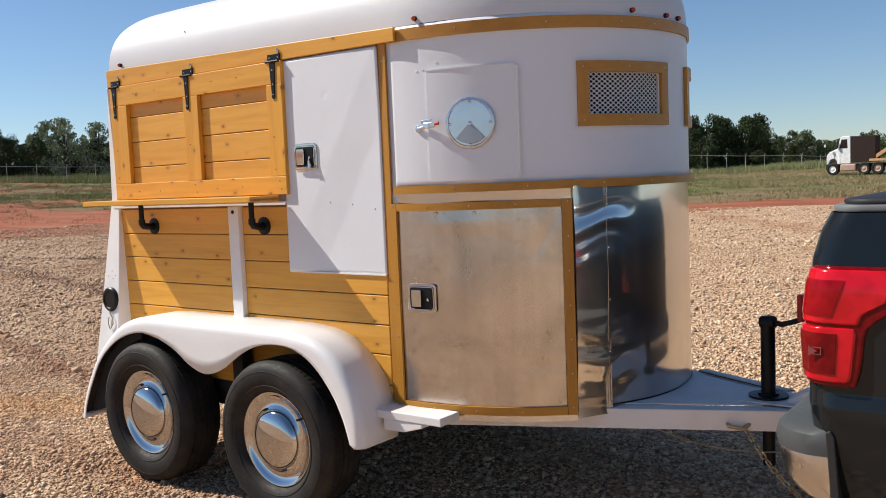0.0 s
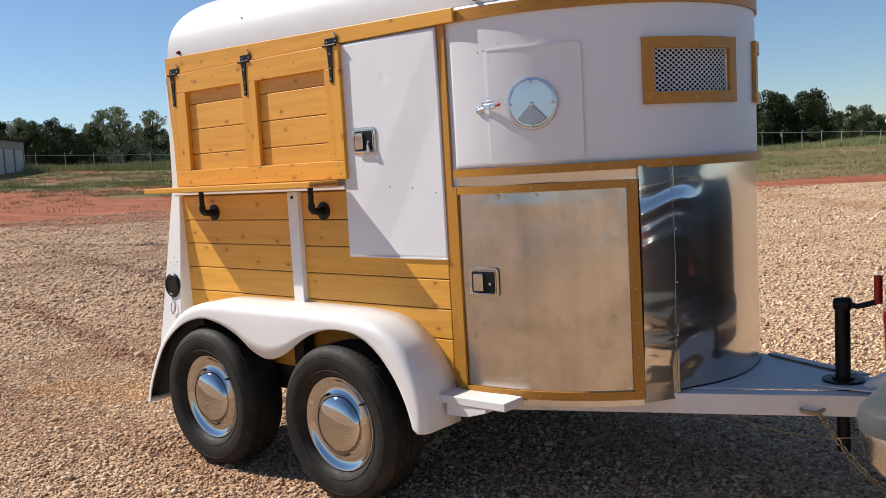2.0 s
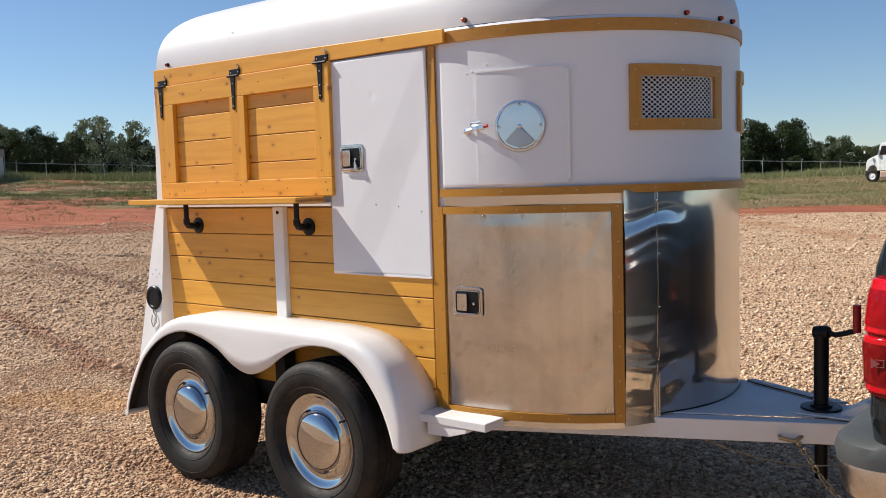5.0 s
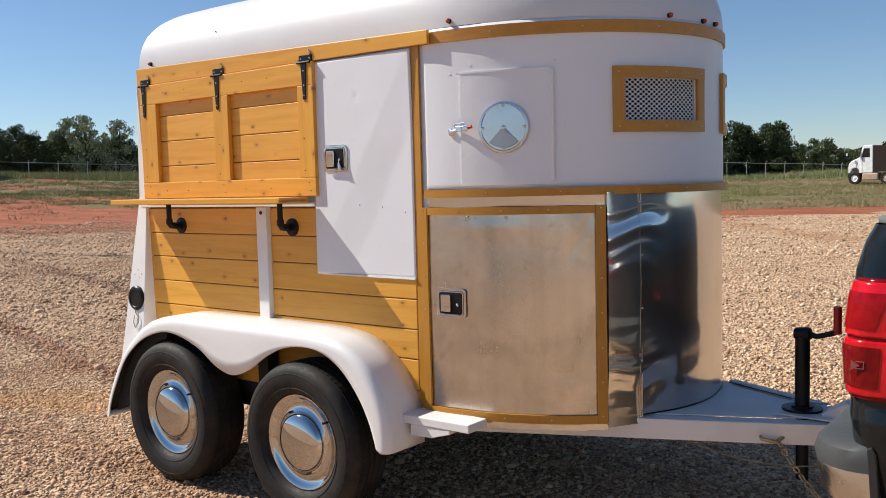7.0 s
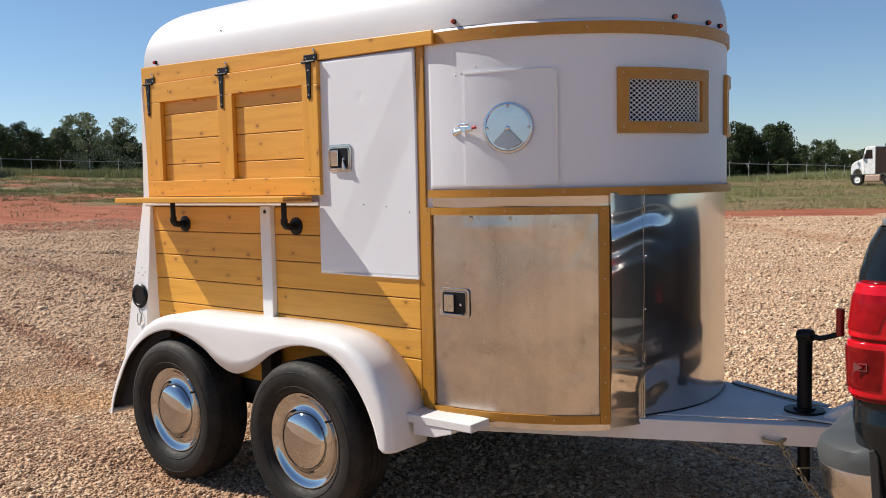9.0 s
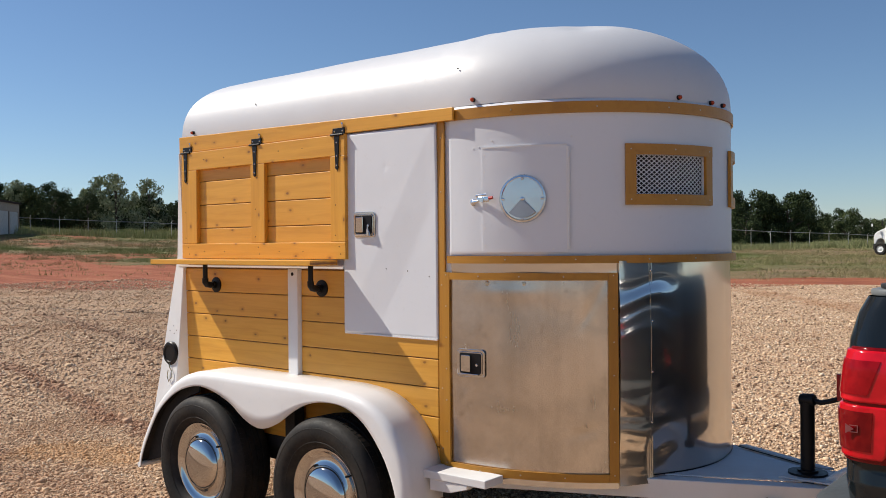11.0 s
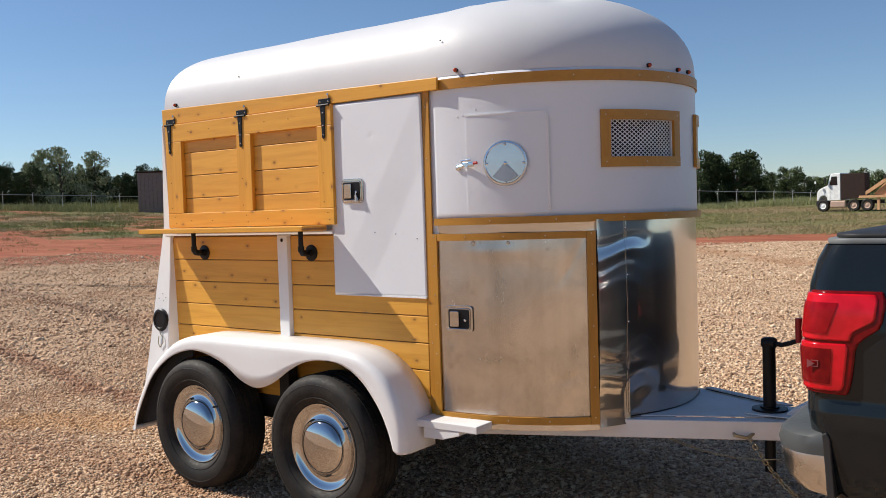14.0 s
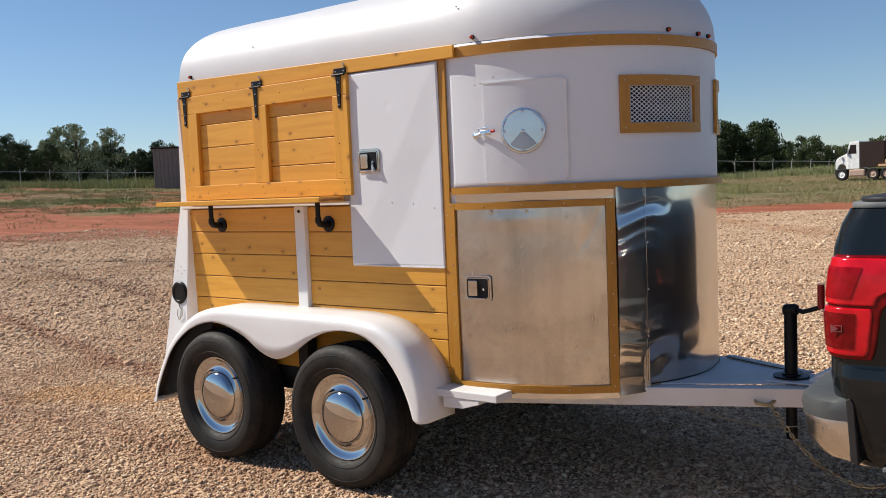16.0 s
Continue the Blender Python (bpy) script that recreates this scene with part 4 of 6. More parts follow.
# fold-out shelf on pipe brackets
shelf = part("shelf", prism([(-4.600, 2.970), (-3.135, 2.970), (-3.128, 3.154), (-4.594, 3.154)], "z", 1.541, 1.569, 0.003), WOOD_X, trailer, "narrow honey-stained pine serving shelf")
for x in (-4.226, -3.286):
    pipe = [(x, SIDE - 0.01, 1.413), (x, SIDE - 0.065, 1.413)]
    pipe += [(x, SIDE - 0.065 - 0.03 * math.sin(a), 1.413 + 0.03 * (1 - math.cos(a))) for a in (0.4, 0.8, 1.2, 1.57)]
    pipe += [(x, SIDE - 0.095, 1.50), (x, SIDE - 0.095, 1.541)]
    br = part("pipe_bracket", tube(pipe, 0.0145, 12), BLACK, shelf, "black iron pipe bracket with round flange", smooth=True)
    part("wall_flange", turned([(0.046, 0.0), (0.046, 0.007), (0.022, 0.012), (0.022, 0.03), (0.0, 0.03)], (x, SIDE - 0.012, 1.413), (0, -1, 0), 24), BLACK, br, smooth=True)
    part("elbow", tube([(x, SIDE - 0.055, 1.413), (x, SIDE - 0.085, 1.418), (x, SIDE - 0.095, 1.432), (x, SIDE - 0.095, 1.455)], 0.019, 12), BLACK, br, smooth=True)

# lower plank panels and white posts
edges = [0.56, 0.662, 0.805, 0.946, 1.087, 1.229, 1.368, 1.512]
for x0, x1 in ((-4.548, -3.540), (-3.456, -2.468)):
    for a, b in zip(edges, edges[1:]):
        part("plank", box((x0, SIDE - 0.012, a + 0.002), (x1, SIDE - 0.001, b - 0.002), 0.004), WOOD_PALE, trailer, "honey-stained pine plank")
part("panel_backing", box((-4.555, SIDE - 0.001, 0.55), (-2.46, SIDE + 0.0035, 1.52)), WOOD_EDGE, trailer)
part("post", box((-3.538, SIDE - 0.040, 0.60), (-3.458, SIDE - 0.001, 1.518), 0.004), WHITE_TRIM, trailer, "white painted upright post")
part("ledger", box((-4.60, SIDE - 0.030, 1.519), (-3.104, SIDE - 0.001, 1.5405), 0.003), WHITE_TRIM, trailer, "white painted ledger strip")
bm = bmesh.new()
add_turned(bm, [(0.0, 0.005), (0.010, 0.003), (0.010, 0.0)], (-3.497, SIDE - 0.040, 1.488), (0, -1, 0), 12)
part("bolt", bm, BLACK, trailer)

# leaning white rear post, flared outward at its foot
def rear_post():
    bm = bmesh.new()
    def out(z):
        return SIDE - 0.020 - 0.11 * max(0.0, 1.55 - z)
    rows = []
    for z, xl, xr in ((2.24, -4.603, -4.592), (1.58, -4.627, -4.550), (1.2, -4.674, -4.536), (0.8, -4.718, -4.525), (0.45, -4.765, -4.510)):
        rows.append([bm.verts.new((xl, out(z), z)), bm.verts.new((xr, out(z), z)), bm.verts.new((xr, SIDE + 0.004, z)), bm.verts.new((xl, SIDE + 0.10, z))])
    for a, b in zip(rows, rows[1:]):
        for k in range(4):
            bm.faces.new((a[k], a[(k + 1) % 4], b[(k + 1) % 4], b[k]))
    bm.faces.new(rows[0])
    bm.faces.new(rows[-1][::-1])
    bmesh.ops.bevel(bm, geom=[e for e in bm.edges], offset=0.004, segments=1, affect="EDGES")
    return bm


part("rear_post", rear_post(), WHITE_TRIM, trailer, "white leaning rear post")
part("rear_ramp", prism([(-4.600, 1.58), (-4.625, 1.58), (-4.75, 0.46), (-4.60, 0.46)], "y", SIDE + 0.12, 2 * MID - SIDE - 0.1), WHITE_TRIM, trailer, "white rear ramp, shut")
dy = SIDE - 0.020 - 0.11 * 0.575
disc = part("rear_lamp", turned([(0.070, -0.02), (0.074, 0.010), (0.068, 0.017), (0.054, 0.019), (0.050, 0.014), (0.0, 0.013)], (-4.605, dy, 0.975), (0, -1, 0), 28), BLACK, trailer, "round black rear lamp housing", smooth=True)
bm = bmesh.new()
for u, w in ((-0.035, 1.115), (0.0, 1.145), (0.012, 1.10), (0.035, 1.12)):
    add_turned(bm, [(0.0, 0.0025), (0.003, 0.002), (0.005, -0.004)], (-4.605 + u, SIDE - 0.020 - 0.11 * (1.55 - w) - 0.001, w), (0, -1, 0), 8)
part("screw_set", bm, ZINC, trailer)
part("loose_wire", tube([(-4.605 + u, dy - 0.012 - 0.11 * (0.95 - w), w) for u, w in ((0.0, 0.925), (0.003, 0.89), (0.033, 0.865), (0.038, 0.83), (0.008, 0.80), (-0.012, 0.83), (-0.007, 0.87))], 0.003, 6), CHAIN, disc, smooth=True)

# double fender over two wheels
def arch(points, n=10):
    """A smooth line through points (Catmull-Rom)."""
    out = []
    for i in range(len(points) - 1):
        p0, p1, p2, p3 = points[max(0, i - 1)], points[i], points[i + 1], points[min(len(points) - 1, i + 2)]
        for k in range(n):
            t = k / n
            out.append(tuple(0.5 * (2 * p1[c] + (p2[c] - p0[c]) * t + (2 * p0[c] - 5 * p1[c] + 4 * p2[c] - p3[c]) * t * t + (3 * p1[c] - p0[c] - 3 * p2[c] + p3[c]) * t ** 3) for c in range(2)))
    out.append(points[-1])
    return out


FEN_Y = 2.93
PAIRS = [((-4.705, 0.280), (-4.670, 0.285)), ((-4.690, 0.37), (-4.648, 0.365)), ((-4.61, 0.535), (-4.577, 0.495)), ((-4.485, 0.700), (-4.462, 0.655)), ((-4.30, 0.850), (-4.293, 0.777)), ((-4.12, 0.915), (-4.10, 0.837)), ((-3.93, 0.930), (-3.942, 0.829)), ((-3.77, 0.931), (-3.773, 0.776)), ((-3.63, 0.931), (-3.632, 0.696)), ((-3.50, 0.931), (-3.502, 0.665)), ((-3.37, 0.931), (-3.372, 0.704)), ((-3.235, 0.931), (-3.233, 0.788)), ((-3.10, 0.930), (-3.118, 0.838)), ((-2.925, 0.926), (-2.992, 0.859)), ((-2.740, 0.896), (-2.854, 0.848)), ((-2.592, 0.812), (-2.724, 0.782)), ((-2.498, 0.690), (-2.618, 0.668)), ((-2.452, 0.560), (-2.553, 0.552)), ((-2.445, 0.425), (-2.516, 0.440))]
top_line = arch([p[0] for p in PAIRS], 7)
low_line = arch([p[1] for p in PAIRS], 7)


def fender_shell():
    """Top sheet, rounded shoulder and scalloped outer face."""
    bm = bmesh.new()
    rows = []
    n = len(top_line) - 1
    for i, (x, z) in enumerate(top_line):
        a, b = top_line[max(0, i - 1)], top_line[min(n, i + 1)]
        dx, dz = b[0] - a[0], b[1] - a[1]
        size = math.hypot(dx, dz)
        inx, inz = dz / size, -dx / size
        lx, lz = low_line[i]
        gap = max(0.02, (lx - x) * inx + (lz - z) * inz)
        r = min(0.046, gap * 0.8)
        row = [(x, SIDE - 0.012, z), (x, FEN_Y + 0.16, z), (x, FEN_Y + r, z)]
        for k in (1, 2, 3, 4, 5):
            t = k * math.pi / 10
            row.append((x + inx * r * (1 - math.cos(t)), FEN_Y + r * (1 - math.sin(t)), z + inz * r * (1 - math.cos(t))))
        ex, ez = row[-1][0], row[-1][2]
        for k in (1, 2, 3):
            row.append((ex + (lx - ex) * k / 3, FEN_Y, ez + (lz - ez) * k / 3))
        rows.append([bm.verts.new(p) for p in row])
    for a, b in zip(rows, rows[1:]):
        for k in range(len(a) - 1):
            bm.faces.new((a[k], b[k], b[k + 1], a[k + 1]))
    return bm


fender = part("fender", fender_shell(), WHITE_TRIM, trailer, "white double-wheel fender with scalloped edge", smooth=True)
mod = fender.modifiers.new("thickness", "SOLIDIFY")
mod.thickness, mod.offset = 0.006, -1.0
# inner face coloured near-black for the shade inside the white fender
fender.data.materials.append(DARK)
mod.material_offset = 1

part("rolled_tip", tube([(-4.692, FEN_Y + 0.004, 0.292), (-4.692, SIDE - 0.05, 0.292)], 0.017, 12), WHITE_TRIM, fender, smooth=True)
hub_x, hub_z = -4.058, 0.392
rim_line = [(hub_x + 0.405 * math.cos(a), hub_z + 0.405 * math.sin(a)) for a in (1.75, 2.0, 2.25, 2.5, 2.75, 3.0, 3.2)]
# flat dark sheet standing in for the fender's shaded inside and black flap
part("inner_liner", prism([(-4.13, 0.845), (-4.30, 0.79), (-4.47, 0.67), (-4.585, 0.51), (-4.655, 0.38), (-4.67, 0.31)] + rim_line[::-1], "y", 2.985, 2.995), DARK, fender, "dark sheet for the fender's shaded inside and black flap")

HUBS = ((-4.058, 0.392), (-3.020, 0.388))
WY = 2.955
for hx, hz in HUBS:
    prof = [(0.235, 0.002), (0.246, 0.020), (0.262, 0.035), (0.300, 0.047), (0.335, 0.049), (0.360, 0.042), (0.377, 0.026), (0.387, 0.004), (0.390, -0.020)]
    for groove in (-0.052, -0.090, -0.128):
        prof += [(0.3915, groove + 0.006), (0.384, groove + 0.004), (0.384, groove - 0.004), (0.3915, groove - 0.006)]
    prof += [(0.389, -0.160), (0.382, -0.182), (0.360, -0.202), (0.31, -0.215), (0.235, -0.195)]
    wheel = part("wheel", turned(prof, (hx, WY, hz), (0, -1, 0), 72), RUBBER, trailer, "black dusty trailer tyre with chrome baby-moon hubcap", smooth=True)
    bm = bmesh.new()
    for k in range(84):
        a = k * math.tau / 84
        t = Matrix.Translation((hx, WY, hz)) @ Matrix.Rotation(a, 4, "Y")
        add_box(bm, (-0.0115, 0.002, 0.378), (0.0115, 0.042, 0.3915), 0, t)
    part("tread_row", bm, RUBBER, wheel, "shallow tread blocks")
    bm = bmesh.new()
    for r, h in ((0.340, 0.0475), (0.270, 0.0385)):
        add_tube(bm, [(hx + r * math.cos(k * math.tau / 48), WY - h, hz + r * math.sin(k * math.tau / 48)) for k in range(48)], 0.0022, 6, True)
    part("sidewall_rib", bm, RUBBER, wheel, smooth=True)
    rim = [(0.236, -0.03), (0.238, 0.004), (0.233, 0.010), (0.226, 0.009), (0.215, 0.000), (0.196, -0.010), (0.176, -0.012), (0.160, -0.006), (0.148, 0.002)]
    part("rim", turned(rim, (hx, WY, hz), (0, -1, 0), 64), CHROME, wheel, "chrome wheel ring", smooth=True)
    cap = [(0.149, 0.0), (0.148, 0.008), (0.143, 0.014)] + [(0.143 * math.cos(t), 0.014 + 0.040 * math.sin(t)) for t in (0.25, 0.5, 0.75, 1.0, 1.2, 1.4)] + [(0.0, 0.054)]
    part("hubcap", turned(cap, (hx, WY, hz), (0, -1, 0), 64), CHROME, wheel, "domed chrome hubcap", smooth=True)
    part("valve", tube([(hx + 0.17, WY - 0.0, hz + 0.12), (hx + 0.175, WY - 0.03, hz + 0.123)], 0.006, 8), BLACK, wheel)
    # far-side wheel
    part("far_wheel", turned([(0.2, 0.0)] + prof + [(0.0, -0.19)], (hx, 2 * MID - WY, hz), (0, 1, 0), 32), RUBBER, trailer, smooth=True)
    part("axle", tube([(hx, WY + 0.19, hz), (hx, 2 * MID - WY - 0.19, hz)], 0.035, 10), DARK, trailer)
part("leaf_spring", box((-4.3, SIDE + 0.16, 0.40), (-2.8, SIDE + 0.22, 0.45), 0.01), DARK, trailer)
part("leaf_spring", box((-4.3, 2 * MID - SIDE - 0.22, 0.40), (-2.8, 2 * MID - SIDE - 0.16, 0.45), 0.01), DARK, trailer)
# dark sheet on the wall, painting in the shade behind the wheels
part("wheel_well", prism([(-4.65, 0.50), (-2.55, 0.50), (-2.62, 0.72), (-2.85, 0.86), (-4.25, 0.86), (-4.52, 0.72)], "y", SIDE - 0.008, SIDE + 0.002), INSIDE_SHADE, trailer)
part("spacer", box((-3.50, SIDE - 0.10, 0.45), (-3.42, SIDE - 0.03, 0.90), 0.004), DARK, trailer)

# running step in front of the fender, frame rails, tongue
part("step_plate", prism([(-2.50, 3.05), (-2.095, 3.06), (-2.095, SIDE - 0.002), (-2.50, SIDE - 0.002)], "z", 0.545, 0.583, 0.004), WHITE_FRAME, trailer, "white steel step beside the fender")
part("step_bracket", prism([(-2.42, 0.490), (-2.30, 0.495), (-2.20, 0.525), (-2.20, 0.544), (-2.42, 0.544)], "y", 3.06, 3.17, 0.003), WHITE_FRAME, trailer)
# near rail takes the shade under the body as its colour; far one stays white
part("frame_rail", box((REAR, SIDE + 0.04, 0.405), (-2.45, SIDE + 0.12, 0.498), 0.004), DARK, trailer, "near steel frame rail, darkened for shade")
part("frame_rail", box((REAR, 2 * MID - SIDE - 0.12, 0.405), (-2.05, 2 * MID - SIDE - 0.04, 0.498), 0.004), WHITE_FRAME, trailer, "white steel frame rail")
for sgn in (1, -1):
    a, b = Vector((-2.42, MID - sgn * 0.80, 0)), Vector((-0.80, MID - sgn * 0.075, 0))
    d = (b - a).normalized()
    w = Vector((d.y, -d.x, 0)) * 0.04 * sgn
    line = [(a + w)[:2], (b + w)[:2], (b - w)[:2], (a - w)[:2]]
    part("tongue_rail", prism(line, "z", 0.484, 0.574, 0.004), WHITE_FRAME, trailer, "white steel tongue rail")
part("tongue_deck", prism([(-2.0, MID - 0.60), (-0.93, MID - 0.085), (-0.93, MID + 0.085), (-2.0, MID + 0.60)], "z", 0.5765, 0.582), WHITE_FRAME, trailer, "white steel deck between the tongue rails")
bead = [SEAM + (TOTAL - 2 * SEAM) * k / 60 for k in range(61)]
part("seal_bead", tube([(*along(u, 0.006 + ripple(u, 0.585))[:2], 0.585) for u in bead], 0.0028, 6), BLACK, trailer, "black sealant bead", smooth=True)
part("deck_lip", prism([(-1.46, MID + 0.375), (-0.96, MID + 0.135), (-0.93, MID + 0.165), (-1.43, MID + 0.405)], "z", 0.5825, 0.592, 0.002), WHITE_FRAME, trailer)
part("deck_gap", prism([(-1.46, MID + 0.366), (-0.96, MID + 0.126), (-0.96, MID + 0.134), (-1.46, MID + 0.374)], "z", 0.5825, 0.5845), DARK, trailer)
part("coupler", prism([(-0.90, 0.46), (-0.62, 0.50), (-0.50, 0.52), (-0.48, 0.58), (-0.56, 0.63), (-0.70, 0.62), (-0.80, 0.66), (-0.90, 0.60)], "y", MID - 0.07, MID + 0.07, 0.008), WHITE_FRAME, trailer, "white tow coupler")
part("gusset", box((-1.09, MID - 0.12, 0.5825), (-0.84, MID + 0.12, 0.590), 0.003), WHITE_FRAME, trailer)

# tongue jack
JX, JY = -0.998, MID
jack = part("tongue_jack", tube([(JX, JY, 0.598), (JX, JY, 0.915)], 0.031, 20), BLACK, trailer, "black tongue jack with side crank", smooth=True)
part("jack_flange", turned([(0.0, 0.0), (0.085, 0.0), (0.085, 0.010), (0.045, 0.012), (0.045, 0.02), (0.0, 0.02)], (JX, JY, 0.590), (0, 0, 1), 28), BLACK, jack, smooth=True)
part("jack_leg", tube([(JX, JY, 0.597), (JX, JY, 0.28)], 0.027, 20), BLACK, jack, smooth=True)
part("jack_head", turned([(0.0, -0.030), (0.026, -0.030), (0.029, -0.02), (0.029, 0.02), (0.025, 0.034), (0.0, 0.034)], (JX, JY, 0.925), (1, -0.15, 0.1), 20), BLACK, jack, smooth=True)
crank = part("crank", tube([(JX + 0.03, JY, 0.925), (JX + 0.06, JY, 0.918), (JX + 0.105, JY - 0.01, 0.932), (JX + 0.148, JY - 0.01, 0.948)], 0.012, 10), BLACK, jack, smooth=True)
part("crank_grip", tube([(JX + 0.146, JY - 0.01, 0.938), (JX + 0.146, JY - 0.01, 1.055)], 0.017, 12), RED_GRIP, crank, "red crank grip", smooth=True)

# safety chain
chain = thing("safety_chain", (-1.10, MID - 0.19, 0.50), "weathered steel safety chain hanging from the trailer tongue", "chain")
CH0, CH1 = Vector((-1.035, MID - 0.235, 0.512)), Vector((-0.28, MID - 0.12, 0.42))
part("anchor_eye", tube([(-1.105, MID - 0.232, 0.515), (-1.085, MID - 0.272, 0.512), (-1.035, MID - 0.247, 0.500), (-1.015, MID - 0.207, 0.515)], 0.009, 8), CHAIN, chain, "weld-on chain eye", smooth=True)
N = 34
pts = []
for k in range(N + 1):
    f = k / N
    p = CH0.lerp(CH1, f)
    p.z -= 4 * 0.31 * f * (1 - f)
    pts.append(p)
link = [(0.017 * math.cos(a), 0.0105 * math.sin(a)) for a in (0.6, 1.57, 2.54, 3.74, 4.71, 5.68)]
for k in range(N):
    c = (pts[k] + pts[k + 1]) / 2
    d = (pts[k + 1] - pts[k]).normalized()
    q = d.to_track_quat("X", "Z") @ Euler((math.pi / 2 * (k % 2) + 0.3, 0, 0)).to_quaternion()
    part("link", tube([c + q @ Vector((u, v, 0)) for u, v in link], 0.0042, 6, True), CHAIN, chain, smooth=True)

cable = part("wiring_cable", tube([(-1.40 + 0.10 * k, MID - 0.33 + 0.045 * k, 0.475 - 4 * 0.10 * (k / 8) * (1 - k / 8)) for k in range(9)], 0.0035, 6), CHAIN, None, smooth=True)
tagged(cable, "thin dusty wiring cable sagging under the trailer tongue", "cable")

# ---- pickup truck ----
pickup = thing("pickup_truck", (2.0, MID, 0.0), "dark grey pickup truck with chrome rear bumper", "truck")
PW = 0.985
NEAR_Y = MID - PW


def bed_shell():
    """Bed side and rear corner: rows of outline points at rising heights."""
    bm = bmesh.new()
    rows = []
    for z, back, inset in ((0.50, -0.52, 0.035), (0.56, -0.545, 0.015), (0.74, -0.58, -0.004), (0.825, -0.589, -0.014), (0.838, -0.590, -0.014), (0.872, -0.593, 0.002), (0.90, -0.594, 0.002), (1.06, -0.597, 0.0), (1.22, -0.592, 0.012), (1.31, -0.586, 0.03), (1.40, -0.562, 0.05), (1.455, -0.535, 0.065)):
        y = NEAR_Y + inset
        r = 0.105
        line = [(back, MID, z), (back, y + r, z)]
        for a in range(1, 8):
            t = a * math.pi / 16
            line.append((back + r * (1 - math.cos(t)), y + r * (1 - math.sin(t)), z))
        line += [(back + r, y, z), (0.1, y, z), (0.9, y, z), (1.35, y, z)]
        rows.append([bm.verts.new(p) for p in line])
    for a, b in zip(rows, rows[1:]):
        for k in range(len(a) - 1):
            bm.faces.new((a[k], a[k + 1], b[k + 1], b[k]))
    return bm


bed = part("bed", bed_shell(), TRUCK_PAINT, pickup, "dark grey pickup bed", smooth=True)
mod = bed.modifiers.new("other_half", "MIRROR")
mod.use_axis = (False, True, False)
mod.use_clip = True
def rail_line(rear, half, r):
    """The bed's rim from above with rounded rear corners."""
    near = [(rear + r * (1 - math.cos(a * math.pi / 20)), MID - half + r * (1 - math.sin(a * math.pi / 20))) for a in range(11)]
    far = [(x, 2 * MID - y) for x, y in reversed(near)]
    return near + [(1.35, MID - half), (1.35, MID + half)] + far


part("bed_rail", prism(rail_line(-0.532, 0.905, 0.11), "z", 1.456, 1.479, 0.006), GREY_TRIM, pickup, "grey bed rail cap", smooth=True)
part("bed_cover", prism(rail_line(-0.505, 0.885, 0.11), "z", 1.4795, 1.497, 0.006), BLACK_PLASTIC, pickup, "black soft bed cover", smooth=True)


def lamp_shell(z0, z1, back, off, side_bits):
    """A tail lamp that wraps the rounded rear corner."""
    bm = bmesh.new()
    rows = []
    steps = 14
    for j in range(steps + 1):
        f = j / steps
        z = z0 + (z1 - z0) * f
        y = NEAR_Y + float(np.interp(z, [0.9, 1.06, 1.22, 1.31], [-0.004, 0.0, 0.012, 0.03])) - off
        bk = float(np.interp(z, [0.9, 1.06, 1.22, 1.31], [-0.575, -0.585, -0.57, -0.555])) - back
        r = 0.10
        reach = float(np.interp(f, side_bits[0], side_bits[1]))
        line = [(bk, y + 0.20, z), (bk, y + r, z)]
        for a in range(1, 8):
            t = a * math.pi / 16
            line.append((bk + r * (1 - math.cos(t)), y + r * (1 - math.sin(t)), z))
        line.append((bk + r, y, z))
        line.append(((bk + r + reach) / 2, y, z))
        line.append((reach, y, z))
        line.append((reach, y + 0.05, z))
        rows.append([bm.verts.new(p) for p in line])
    for a, b in zip(rows, rows[1:]):
        for k in range(len(a) - 1):
            bm.faces.new((a[k], a[k + 1], b[k + 1], b[k]))
    bm.faces.new(rows[0][::-1])
    bm.faces.new(rows[-1])
    return bm


SHAPE = ((0.0, 0.12, 0.45, 0.52, 0.66, 0.9, 1.0), (-0.43, -0.415, -0.40, -0.39, -0.315, -0.30, -0.31))
tail = part("tail_lamp", lamp_shell(0.905, 1.288, 0.020, 0.012, SHAPE), LENS_DARK, pickup, "glossy red wrap-around tail lamp", smooth=True)
UP = ((0.0, 0.2, 0.45, 0.9, 1.0), (-0.42, -0.41, -0.335, -0.325, -0.335))
part("upper_lens", lamp_shell(1.105, 1.278, 0.028, 0.018, UP), LENS, tail, "bright red upper lens", smooth=True)
LOWS = ((0.0, 0.1, 0.9, 1.0), (-0.455, -0.44, -0.425, -0.43))
part("lower_lens", lamp_shell(0.918, 1.095, 0.027, 0.017, LOWS), LENS, tail, "red lower lens", smooth=True)
part("lower_inset", lamp_shell(0.945, 1.075, 0.030, 0.020, ((0, 1), (-0.488, -0.482))), LENS_DARK, tail, "dark red lens inset", smooth=True)
part("upper_inset", lamp_shell(1.130, 1.245, 0.031, 0.021, ((0, 1), (-0.500, -0.460))), LENS_MID, tail, "dark red lens inset", smooth=True)
for o in [c for c in tail.children if c.name.startswith(("upper_lens", "lower_lens"))] + [tail]:
    mod = o.modifiers.new("rounded_edge", "BEVEL")
    mod.width, mod.segments, mod.limit_method = 0.007, 3, "ANGLE"
part("reflector_mark", prism([(-0.566, 1.033), (-0.540, 1.017), (-0.566, 1.001)], "y", NEAR_Y - 0.024, NEAR_Y - 0.0205), LENS_MARK, tail, "small dull pale triangle mark")
bm = bmesh.new()
